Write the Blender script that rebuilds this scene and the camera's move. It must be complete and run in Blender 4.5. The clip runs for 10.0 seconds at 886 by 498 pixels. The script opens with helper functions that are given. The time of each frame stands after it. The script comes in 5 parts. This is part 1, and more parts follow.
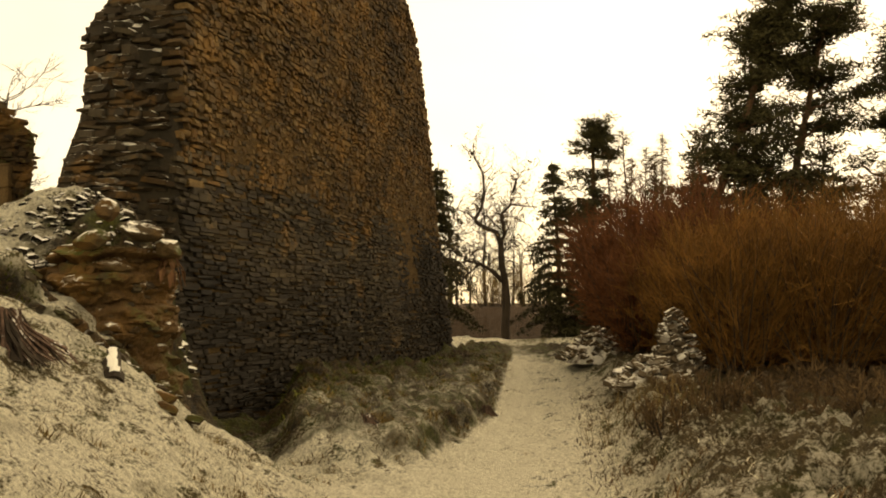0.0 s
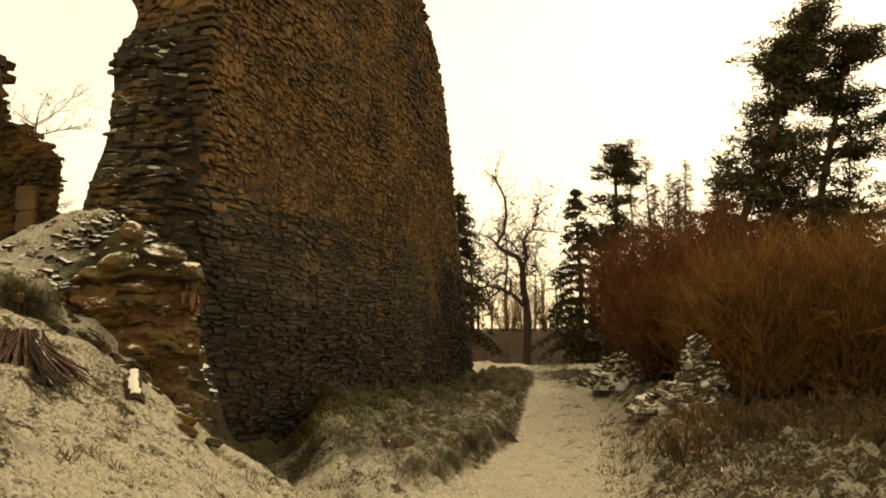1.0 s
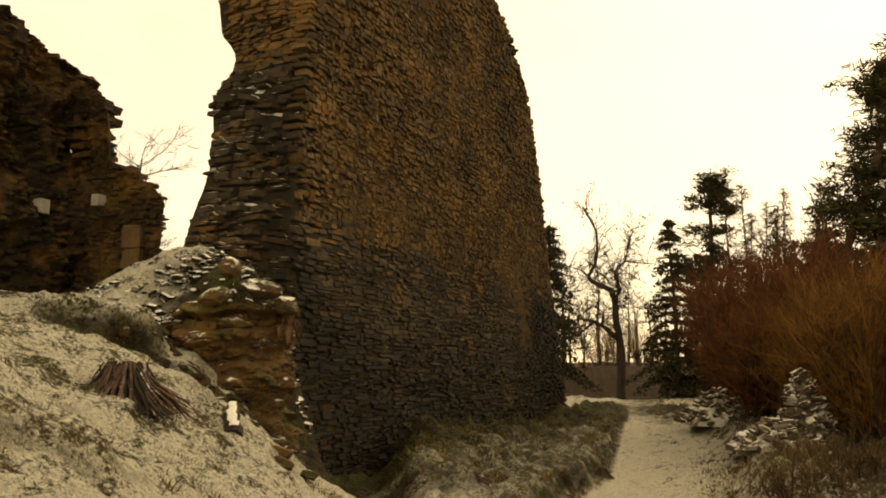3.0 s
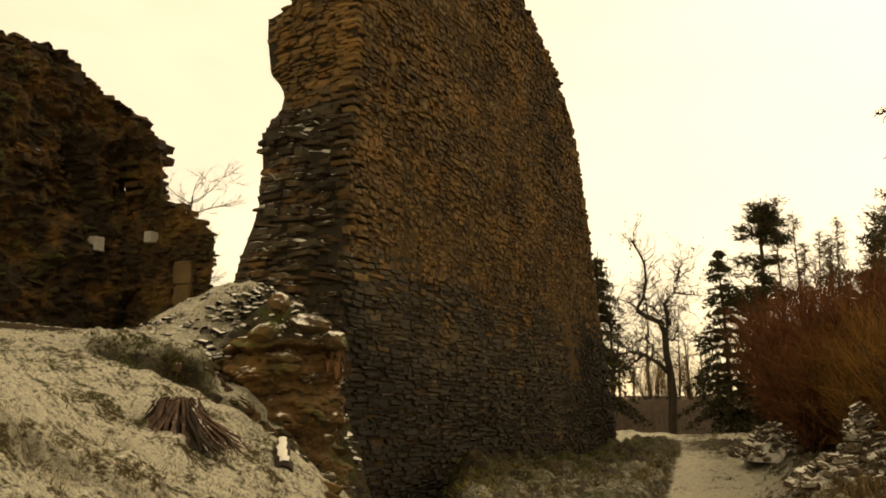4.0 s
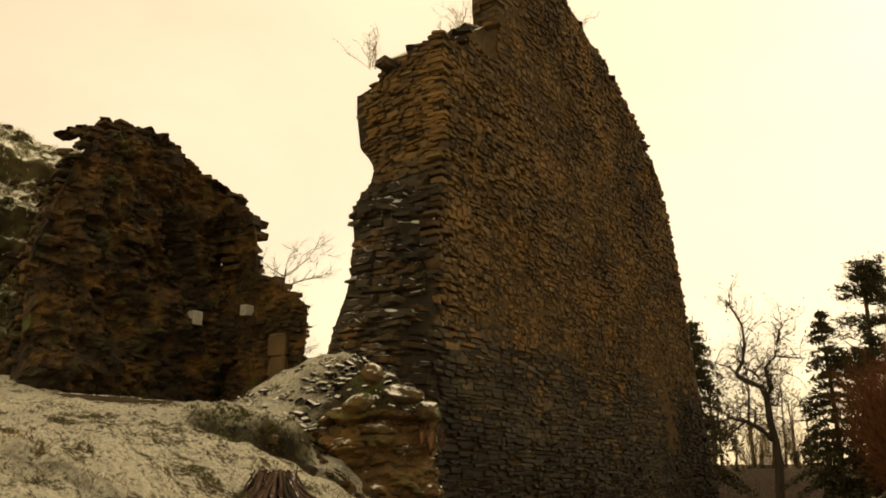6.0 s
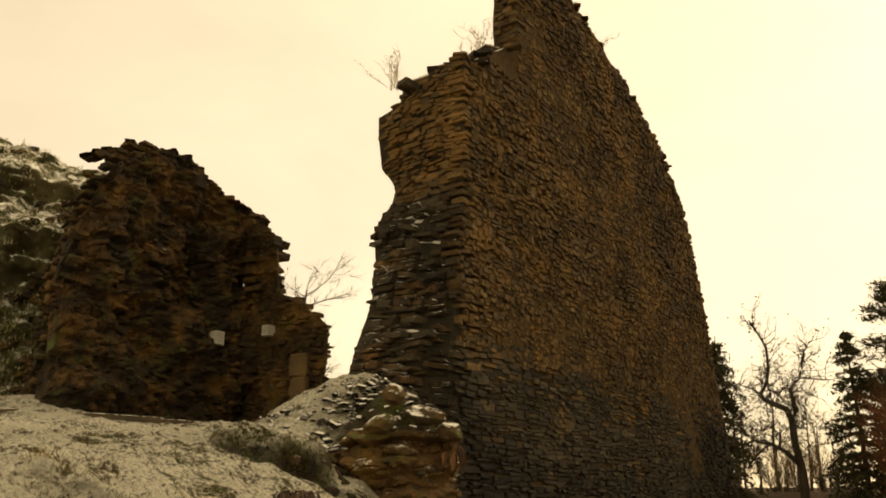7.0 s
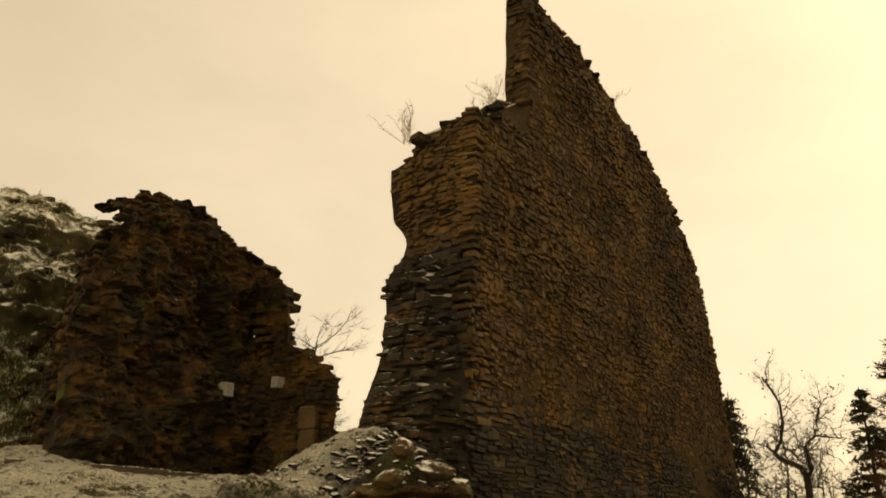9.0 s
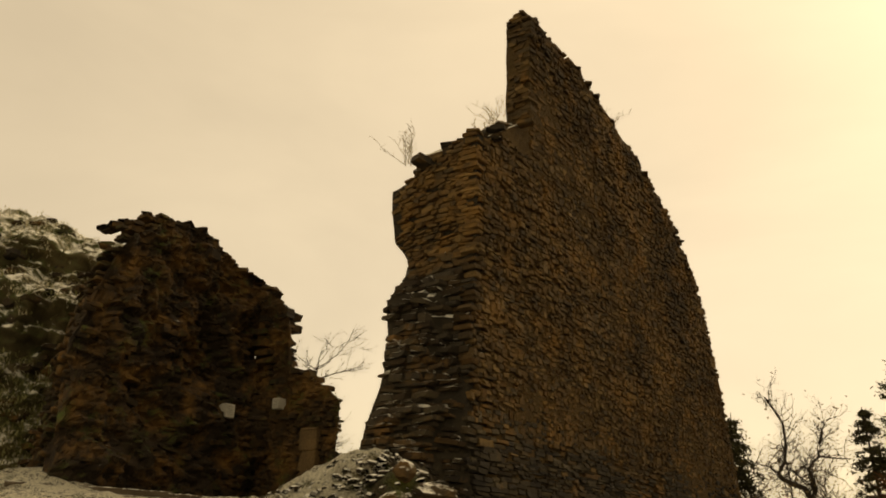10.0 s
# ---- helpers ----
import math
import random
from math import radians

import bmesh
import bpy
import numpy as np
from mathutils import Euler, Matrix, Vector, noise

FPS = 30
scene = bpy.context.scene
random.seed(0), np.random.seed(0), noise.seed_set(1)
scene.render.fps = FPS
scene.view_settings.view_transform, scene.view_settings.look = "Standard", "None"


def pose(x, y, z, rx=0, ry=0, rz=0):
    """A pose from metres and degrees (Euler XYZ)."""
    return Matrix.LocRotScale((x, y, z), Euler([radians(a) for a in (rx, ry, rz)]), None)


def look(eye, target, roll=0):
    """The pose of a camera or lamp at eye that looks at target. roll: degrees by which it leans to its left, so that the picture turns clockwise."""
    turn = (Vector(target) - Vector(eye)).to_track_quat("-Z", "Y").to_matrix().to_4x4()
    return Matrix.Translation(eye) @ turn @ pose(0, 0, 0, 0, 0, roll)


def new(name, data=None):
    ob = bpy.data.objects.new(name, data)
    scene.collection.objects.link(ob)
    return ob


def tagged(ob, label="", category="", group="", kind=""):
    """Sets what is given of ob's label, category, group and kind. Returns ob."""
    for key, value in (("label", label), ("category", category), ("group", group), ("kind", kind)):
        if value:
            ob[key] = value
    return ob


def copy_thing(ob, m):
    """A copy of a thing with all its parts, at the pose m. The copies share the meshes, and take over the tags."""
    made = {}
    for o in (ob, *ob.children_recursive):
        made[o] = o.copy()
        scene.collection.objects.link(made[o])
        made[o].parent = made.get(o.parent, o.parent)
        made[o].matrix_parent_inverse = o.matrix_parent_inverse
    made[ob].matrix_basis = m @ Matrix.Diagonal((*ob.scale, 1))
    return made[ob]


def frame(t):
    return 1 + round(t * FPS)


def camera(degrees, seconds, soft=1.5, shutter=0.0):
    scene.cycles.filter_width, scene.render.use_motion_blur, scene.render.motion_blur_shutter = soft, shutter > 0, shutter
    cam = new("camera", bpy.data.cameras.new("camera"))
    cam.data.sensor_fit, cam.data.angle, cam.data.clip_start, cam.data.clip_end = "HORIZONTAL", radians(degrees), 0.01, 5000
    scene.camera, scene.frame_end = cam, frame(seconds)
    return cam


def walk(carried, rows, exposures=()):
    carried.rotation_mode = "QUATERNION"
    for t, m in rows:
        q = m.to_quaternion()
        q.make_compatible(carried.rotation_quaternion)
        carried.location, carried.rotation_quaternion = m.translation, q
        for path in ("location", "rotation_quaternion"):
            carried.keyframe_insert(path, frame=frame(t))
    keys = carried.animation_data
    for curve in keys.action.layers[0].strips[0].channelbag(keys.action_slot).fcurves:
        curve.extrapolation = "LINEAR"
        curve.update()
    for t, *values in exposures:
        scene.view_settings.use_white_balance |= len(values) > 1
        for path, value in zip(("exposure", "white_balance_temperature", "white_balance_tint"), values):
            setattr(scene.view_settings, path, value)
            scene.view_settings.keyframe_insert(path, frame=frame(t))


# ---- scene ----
cam = camera(52.66, 10.0, soft=1.9)
PATH = [
    (0.0, pose(0.000, 0.000, 1.600, 94.70, 0.00, -0.00)),
    (0.5, pose(0.007, 0.008, 1.601, 95.26, 0.01, 0.90)),
    (1.0, pose(0.012, 0.013, 1.597, 96.27, -0.47, 1.37)),
    (1.5, pose(0.011, 0.009, 1.588, 96.65, -0.60, 2.46)),
    (2.0, pose(-0.004, 0.027, 1.589, 97.14, -0.91, 3.95)),
    (2.5, pose(0.002, 0.026, 1.589, 97.70, -0.78, 5.50)),
    (4.0, pose(-0.027, 0.029, 1.601, 100.45, -0.56, 10.12)),
    (4.5, pose(-0.027, 0.010, 1.605, 101.96, -0.61, 11.33)),
    (5.0, pose(-0.035, 0.019, 1.607, 103.17, -0.62, 12.95)),
    (5.5, pose(-0.043, 0.015, 1.609, 103.86, -0.34, 14.65)),
    (6.0, pose(-0.053, 0.024, 1.617, 104.69, -0.39, 15.92)),
    (7.5, pose(-0.071, 0.003, 1.617, 106.53, -0.81, 17.54)),
    (8.0, pose(-0.072, 0.013, 1.617, 107.32, -0.92, 17.84)),
    (8.5, pose(-0.070, -0.001, 1.621, 108.59, -1.26, 17.69)),
    (9.0, pose(-0.070, -0.007, 1.625, 109.31, -1.38, 17.68)),
    (9.5, pose(-0.064, -0.008, 1.632, 110.10, -1.40, 17.82)),
    (10.0, pose(-0.066, -0.019, 1.628, 110.61, -1.30, 17.80)),
]
walk(cam, PATH, [(0.0, 0.0, 10500, 10), (2.5, -0.15, 10500, 10), (5.5, -0.38, 10500, 10), (8.0, -0.52, 10500, 10), (10.0, -0.85, 10500, 10)])

# ---- world, sun, exposure ----
SUN_AZ, SUN_EL = radians(21), radians(34)
world = bpy.data.worlds.new("overcast_sky")
scene.world = world
world.use_nodes = True
wt = world.node_tree
wt.nodes.clear()


def wnode(kind, operation=None):
    n = wt.nodes.new(kind)
    if operation:
        n.operation = operation
    return n


sky = wnode("ShaderNodeTexSky")
sky.sky_type = "NISHITA"
sky.sun_disc = False
sky.sun_elevation, sky.sun_rotation = SUN_EL, SUN_AZ
co = wnode("ShaderNodeTexCoord")
mp = wnode("ShaderNodeMapping")
mp.inputs["Scale"].default_value = (1.0, 1.0, 2.6)
wt.links.new(co.outputs["Generated"], mp.inputs["Vector"])
cl = wnode("ShaderNodeTexNoise")
cl.inputs["Scale"].default_value, cl.inputs["Detail"].default_value, cl.inputs["Roughness"].default_value = 1.9, 5.0, 0.55
cl.inputs["Distortion"].default_value = 0.35
wt.links.new(mp.outputs["Vector"], cl.inputs["Vector"])
ramp = wnode("ShaderNodeValToRGB")
ramp.color_ramp.elements[0].position, ramp.color_ramp.elements[0].color = 0.34, (0.85, 0.785, 0.66, 1)
ramp.color_ramp.elements[1].position, ramp.color_ramp.elements[1].color = 0.66, (1.0, 0.93, 0.79, 1)
wt.links.new(cl.outputs["Fac"], ramp.inputs["Fac"])
# brighter cloud round the veiled sun
dot = wnode("ShaderNodeVectorMath", operation="DOT_PRODUCT")
dot.inputs[1].default_value = (math.sin(SUN_AZ) * math.cos(SUN_EL), math.cos(SUN_AZ) * math.cos(SUN_EL), math.sin(SUN_EL))
wt.links.new(co.outputs["Generated"], dot.inputs[0])
glow = wnode("ShaderNodeMapRange")
glow.inputs["From Min"].default_value, glow.inputs["From Max"].default_value = 0.55, 1.0
glow.inputs["To Min"].default_value, glow.inputs["To Max"].default_value = 1.28, 1.5
wt.links.new(dot.outputs["Value"], glow.inputs["Value"])
scl = wnode("ShaderNodeVectorMath", operation="SCALE")
wt.links.new(ramp.outputs["Color"], scl.inputs[0])
wt.links.new(glow.outputs["Result"], scl.inputs["Scale"])
bg_sky, bg_cloud, add = wnode("ShaderNodeBackground"), wnode("ShaderNodeBackground"), wnode("ShaderNodeAddShader")
bg_sky.inputs["Strength"].default_value = 0.05
bg_cloud.inputs["Strength"].default_value = 0.88
wt.links.new(sky.outputs["Color"], bg_sky.inputs["Color"])
wt.links.new(scl.outputs["Vector"], bg_cloud.inputs["Color"])
wt.links.new(bg_sky.outputs["Background"], add.inputs[0])
wt.links.new(bg_cloud.outputs["Background"], add.inputs[1])
wout = wnode("ShaderNodeOutputWorld")
wt.links.new(add.outputs["Shader"], wout.inputs["Surface"])

sun_data = bpy.data.lights.new("sun", "SUN")
sun_data.energy, sun_data.angle, sun_data.color = 1.4, radians(16), (1.0, 0.93, 0.80)
sun = new("sun", sun_data)
sun.matrix_world = look((20, 40, 40), (20 - math.sin(SUN_AZ) * math.cos(SUN_EL), 40 - math.cos(SUN_AZ) * math.cos(SUN_EL), 40 - math.sin(SUN_EL)))


# ---- materials ----
def mat_nodes(name):
    m = bpy.data.materials.new(name)
    m.use_nodes = True
    nt = m.node_tree
    return m, nt, nt.nodes["Principled BSDF"]


def nd(nt, kind, inputs=(), operation=None, attribute=None):
    n = nt.nodes.new(kind)
    if operation:
        n.operation = operation
    if attribute:
        n.attribute_name = attribute
    for k, v in dict(inputs).items():
        if isinstance(v, bpy.types.NodeSocket):
            nt.links.new(v, n.inputs[k])
        else:
            n.inputs[k].default_value = v
    return n


def noise_fac(nt, scale, detail=4.0, rough=0.6, coords=None, stretch=(1, 1, 1)):
    if coords is None:
        coords = nt.nodes.new("ShaderNodeNewGeometry").outputs["Position"]
    m = nd(nt, "ShaderNodeMapping", {"Vector": coords, "Scale": stretch})
    return nd(nt, "ShaderNodeTexNoise", {"Vector": m.outputs["Vector"], "Scale": scale, "Detail": detail, "Roughness": rough}).outputs["Fac"]


def span(nt, value, a, b, lo=0.0, hi=1.0):
    return nd(nt, "ShaderNodeMapRange", {"Value": value, "From Min": a, "From Max": b, "To Min": lo, "To Max": hi}).outputs["Result"]


def math2(nt, op, a, b):
    return nd(nt, "ShaderNodeMath", {0: a, 1: b}, operation=op).outputs["Value"]


def mix(nt, fac, a, b, blend="MIX"):
    n = nt.nodes.new("ShaderNodeMix")
    n.data_type, n.blend_type = "RGBA", blend
    for sock, v in ((n.inputs["Factor"], fac), (n.inputs["A"], a), (n.inputs["B"], b)):
        if isinstance(v, bpy.types.NodeSocket):
            nt.links.new(v, sock)
        elif isinstance(v, (int, float)):
            sock.default_value = v
        else:
            sock.default_value = (*v, 1)
    return n.outputs["Result"]


def ramp3(nt, fac, stops):
    r = nd(nt, "ShaderNodeValToRGB", {"Fac": fac})
    e = r.color_ramp.elements
    while len(e) < len(stops):
        e.new(0.5)
    for el, (p, c) in zip(e, stops):
        el.position, el.color = p, (*c, 1)
    return r.outputs["Color"]


def bump(nt, bsdf, height, strength, dist):
    b = nd(nt, "ShaderNodeBump", {"Height": height, "Strength": strength, "Distance": dist})
    nt.links.new(b.outputs["Normal"], bsdf.inputs["Normal"])


def up_facing(nt, lo, hi):
    g = nt.nodes.new("ShaderNodeNewGeometry")
    z = nd(nt, "ShaderNodeSeparateXYZ", {"Vector": g.outputs["Normal"]}).outputs["Z"]
    return span(nt, z, lo, hi)


SNOW = (0.80, 0.78, 0.70)


def stone_material(name, tones, snow=0.0, moss=0.0, ochre=0.0, rough=0.92):
    """Weathered stone: each stone has its tone; lichen, ochre stain, moss and a dusting of snow lie on it."""
    m, nt, b = mat_nodes(name)
    rnd = nt.nodes.new("ShaderNodeObjectInfo").outputs["Random"]
    isl = nt.nodes.new("ShaderNodeNewGeometry").outputs["Random Per Island"]
    r = math2(nt, "FRACT", math2(nt, "ADD", rnd, isl), 0.0)
    k = len(tones) - 1
    col = ramp3(nt, r, [(i / k, c) for i, c in enumerate(tones)])
    grain = noise_fac(nt, 22, 6, 0.7)
    col = mix(nt, 1.0, col, ramp3(nt, grain, [(0.25, (0.55, 0.55, 0.55)), (0.75, (1.25, 1.22, 1.18))]), "MULTIPLY")
    big = noise_fac(nt, 0.55, 4, 0.6)
    col = mix(nt, 1.0, col, ramp3(nt, big, [(0.3, (0.45, 0.45, 0.47)), (0.5, (0.9, 0.88, 0.86)), (0.68, (1.3, 1.22, 1.1))]), "MULTIPLY")
    if ochre:
        o = span(nt, noise_fac(nt, 1.3, 5, 0.65), 0.60 - 0.2 * ochre, 0.78, 0, 0.75)
        col = mix(nt, o, col, (0.30, 0.155, 0.045))
    if moss:
        f = math2(nt, "MULTIPLY", span(nt, noise_fac(nt, 1.7, 5, 0.7), 0.62 - 0.25 * moss, 0.70), up_facing(nt, -0.5, 0.35))
        col = mix(nt, f, col, (0.055, 0.075, 0.016))
    if snow:
        f = math2(nt, "MULTIPLY", span(nt, noise_fac(nt, 3.1, 5, 0.7), 0.68 - 0.35 * snow, 0.76 - 0.35 * snow), up_facing(nt, 0.35, 0.7))
        col = mix(nt, f, col, SNOW)
    nt.links.new(col, b.inputs["Base Color"])
    b.inputs["Roughness"].default_value = rough
    b.inputs["Specular IOR Level"].default_value = 0.25
    bump(nt, b, noise_fac(nt, 30, 7, 0.7), 0.55, 0.02)
    return m


GREY = [(0.042, 0.034, 0.024), (0.064, 0.051, 0.034), (0.051, 0.044, 0.034), (0.081, 0.065, 0.041), (0.045, 0.036, 0.025), (0.113, 0.092, 0.059)]
BROWN = [(0.088, 0.050, 0.020), (0.135, 0.083, 0.034), (0.063, 0.043, 0.024), (0.194, 0.131, 0.061), (0.108, 0.065, 0.025), (0.074, 0.056, 0.035), (0.149, 0.097, 0.045)]
DARK = [(0.030, 0.021, 0.013), (0.048, 0.032, 0.016), (0.035, 0.027, 0.018), (0.066, 0.041, 0.018), (0.026, 0.020, 0.014)]
m_grey = stone_material("grey_slate", GREY, snow=0.15, ochre=0.08)
m_dark_slate = stone_material("dark_slate", [(0.022, 0.018, 0.013), (0.036, 0.029, 0.020), (0.027, 0.022, 0.016), (0.050, 0.038, 0.024)], rough=0.8)
m_brown = stone_material("brown_rubble", BROWN, snow=0.2, ochre=0.5)
m_ledge = stone_material("ledge_stone", GREY[:4] + DARK[1:4], snow=0.62, ochre=0.35)
m_dark = stone_material("dark_ruin_stone", DARK, snow=0.05, ochre=0.6, moss=0.35)
m_outcrop = stone_material("outcrop_stone", DARK + GREY[:2] + [(0.085, 0.050, 0.02)], snow=0.32, ochre=0.45, moss=0.5)
m_rubble = stone_material("snowy_rubble", GREY[:4] + DARK[:2], snow=1.35, moss=0.1)
m_snowrock = stone_material("snowy_rock", [(0.10, 0.08, 0.055), (0.15, 0.115, 0.075), (0.08, 0.065, 0.045)], snow=0.75)
m_block = stone_material("dressed_sandstone", [(0.145, 0.098, 0.050), (0.18, 0.122, 0.062), (0.125, 0.086, 0.045)], ochre=0.3)
m_boulder = stone_material("snow_capped_boulder", [(0.066, 0.046, 0.024), (0.088, 0.060, 0.030), (0.052, 0.038, 0.022)], snow=0.52, moss=0.25, ochre=0.5)


def mortar_material(name, lo, hi, dark, snow=0.0):
    m, nt, b = mat_nodes(name)
    col = ramp3(nt, noise_fac(nt, 9, 6, 0.7), [(0.3, lo), (0.7, hi)])
    col = mix(nt, span(nt, noise_fac(nt, 0.7, 5, 0.6), 0.45, 0.7, 0, 0.8), col, dark)
    if snow:
        f = math2(nt, "MULTIPLY", span(nt, noise_fac(nt, 4, 5, 0.7), 0.40, 0.5), up_facing(nt, 0.4, 0.7))
        col = mix(nt, f, col, SNOW)
    nt.links.new(col, b.inputs["Base Color"])
    b.inputs["Roughness"].default_value = 0.97
    b.inputs["Specular IOR Level"].default_value = 0.15
    bump(nt, b, noise_fac(nt, 26, 8, 0.75), 0.9, 0.04)
    return m


m_mortar = mortar_material("lime_mortar", (0.070, 0.043, 0.018), (0.128, 0.080, 0.032), (0.042, 0.030, 0.016), 0.5)
m_joint = mortar_material("dark_joint", (0.03, 0.026, 0.019), (0.07, 0.055, 0.035), (0.02, 0.018, 0.015), 0.5)


def ground_material():
    m, nt, b = mat_nodes("snowy_grass_ground")
    geo = nt.nodes.new("ShaderNodeNewGeometry")
    pos = nd(nt, "ShaderNodeSeparateXYZ", {"Vector": geo.outputs["Position"]})
    fine, mid, wide = noise_fac(nt, 26, 6, 0.75), noise_fac(nt, 4.5, 5, 0.65), noise_fac(nt, 0.8, 4, 0.6)
    grass = ramp3(nt, fine, [(0.3, (0.035, 0.027, 0.012)), (0.5, (0.12, 0.09, 0.04)), (0.72, (0.24, 0.19, 0.09))])
    green = ramp3(nt, fine, [(0.3, (0.035, 0.045, 0.012)), (0.7, (0.13, 0.14, 0.04))])
    grass = mix(nt, span(nt, noise_fac(nt, 1.1, 4, 0.6), 0.48, 0.62), grass, green)
    snowy = mix(nt, 1.0, (0.86, 0.815, 0.67), ramp3(nt, fine, [(0.3, (0.55, 0.53, 0.45)), (0.6, (1.12, 1.12, 1.10))]), "MULTIPLY")
    s = math2(nt, "ADD", math2(nt, "MULTIPLY", fine, 0.60), math2(nt, "ADD", math2(nt, "MULTIPLY", mid, 0.65), math2(nt, "MULTIPLY", wide, 0.45)))
    att = nd(nt, "ShaderNodeAttribute", attribute="cover")
    sep = nd(nt, "ShaderNodeSeparateColor", {"Color": att.outputs["Color"]})
    cover = sep.outputs["Red"]
    fac = span(nt, math2(nt, "ADD", s, math2(nt, "MULTIPLY", cover, 0.7)), 1.165, 1.265)
    fac = math2(nt, "MULTIPLY", fac, up_facing(nt, 0.40, 0.72))
    col = mix(nt, fac, grass, snowy)
    litter = ramp3(nt, noise_fac(nt, 13, 6, 0.7), [(0.3, (0.022, 0.013, 0.007)), (0.7, (0.095, 0.052, 0.022))])
    col = mix(nt, sep.outputs["Green"], col, litter)
    # moss, ochre grass and bare earth on the banks
    turf = ramp3(nt, noise_fac(nt, 2.6, 5, 0.7), [(0.38, (0.014, 0.009, 0.005)), (0.46, (0.062, 0.036, 0.013)), (0.54, (0.040, 0.046, 0.007)), (0.68, (0.092, 0.092, 0.014))])
    turf = mix(nt, 1.0, turf, ramp3(nt, fine, [(0.3, (0.35, 0.35, 0.35)), (0.65, (1.35, 1.35, 1.35))]), "MULTIPLY")
    tf = span(nt, math2(nt, "ADD", sep.outputs["Blue"], math2(nt, "MULTIPLY", mid, 0.9)), 0.72, 1.0)
    col = mix(nt, math2(nt, "MULTIPLY", tf, 0.92), col, turf)
    nt.links.new(col, b.inputs["Base Color"])
    b.inputs["Roughness"].default_value = 0.95
    b.inputs["Specular IOR Level"].default_value = 0.2
    bump(nt, b, math2(nt, "ADD", math2(nt, "ADD", fine, math2(nt, "MULTIPLY", noise_fac(nt, 9, 5, 0.7), 1.6)), math2(nt, "MULTIPLY", noise_fac(nt, 70, 4, 0.7), 0.5)), 1.0, 0.10)
    return m


m_ground = ground_material()


def plain_noise(name, lo, hi, scale, rough=0.9, stretch=(1, 1, 1), snow=0.0, bmp=0.5, island=0.0):
    m, nt, b = mat_nodes(name)
    col = ramp3(nt, noise_fac(nt, scale, 5, 0.65, stretch=stretch), [(0.3, lo), (0.7, hi)])
    if island:
        isl = math2(nt, "FRACT", math2(nt, "ADD", nt.nodes.new("ShaderNodeNewGeometry").outputs["Random Per Island"], nt.nodes.new("ShaderNodeObjectInfo").outputs["Random"]), 0.0)
        col = mix(nt, 1.0, col, ramp3(nt, isl, [(0.0, (1 - island,) * 3), (1.0, (1 + island,) * 3)]), "MULTIPLY")
    if snow:
        f = math2(nt, "MULTIPLY", span(nt, noise_fac(nt, 9, 4, 0.7), 0.65 - snow * 0.3, 0.72 - snow * 0.3), up_facing(nt, 0.3, 0.6))
        col = mix(nt, f, col, SNOW)
    nt.links.new(col, b.inputs["Base Color"])
    b.inputs["Roughness"].default_value = rough
    b.inputs["Specular IOR Level"].default_value = 0.2
    if bmp:
        bump(nt, b, noise_fac(nt, scale * 2.5, 5, 0.7, stretch=stretch), bmp, 0.02)
    return m


m_bark = plain_noise("dark_bark", (0.020, 0.015, 0.011), (0.060, 0.044, 0.030), 7, stretch=(1, 1, 0.25))
m_pinebark = plain_noise("pine_bark", (0.06, 0.035, 0.02), (0.16, 0.09, 0.05), 7, stretch=(1, 1, 0.3))
m_needle = plain_noise("pine_needles", (0.028, 0.027, 0.011), (0.07, 0.062, 0.024), 3, bmp=0, island=0.4)
m_spruce = plain_noise("spruce_needles", (0.026, 0.025, 0.011), (0.065, 0.058, 0.024), 3, bmp=0, island=0.4)
m_larch = plain_noise("dry_larch_twigs", (0.055, 0.035, 0.016), (0.11, 0.072, 0.032), 3, bmp=0, island=0.4)
m_leaf = plain_noise("withered_leaves", (0.12, 0.08, 0.03), (0.24, 0.16, 0.07), 3, bmp=0, island=0.4)
m_twig_o = plain_noise("orange_twigs", (0.095, 0.047, 0.012), (0.22, 0.105, 0.027), 1.2, bmp=0, island=0.45)
m_twig_r = plain_noise("red_brown_twigs", (0.075, 0.027, 0.011), (0.165, 0.062, 0.022), 1.2, bmp=0, island=0.45)
m_straw = plain_noise("dry_grass", (0.20, 0.15, 0.07), (0.42, 0.34, 0.19), 4, bmp=0, island=0.4)
m_frost = plain_noise("frosted_grass", (0.36, 0.32, 0.20), (0.66, 0.62, 0.48), 4, bmp=0, island=0.35)
m_moss = plain_noise("green_moss", (0.040, 0.052, 0.006), (0.145, 0.150, 0.018), 9, bmp=0, island=0.4)
m_ivy = plain_noise("frosted_ivy", (0.09, 0.09, 0.03), (0.27, 0.26, 0.13), 2.5, bmp=0, island=0.4)
m_ochre = plain_noise("ochre_grass", (0.075, 0.048, 0.015), (0.25, 0.17, 0.06), 2.5, bmp=0, island=0.45)
m_weed = plain_noise("brown_weeds", (0.05, 0.030, 0.014), (0.15, 0.095, 0.045), 4, bmp=0, island=0.4)
m_wood = plain_noise("weathered_plank", (0.06, 0.045, 0.03), (0.15, 0.115, 0.075), 10, stretch=(0.2, 0.2, 1), snow=0.6)
m_rot = plain_noise("rotten_wood", (0.035, 0.022, 0.017), (0.20, 0.125, 0.09), 26, stretch=(1, 1, 0.3), snow=0.25)
m_snow = plain_noise("snow", (0.72, 0.69, 0.60), (0.84, 0.82, 0.74), 14, bmp=0.6)
m_sign = plain_noise("white_notice_board", (0.42, 0.40, 0.34), (0.52, 0.50, 0.43), 6, rough=0.5, bmp=0)
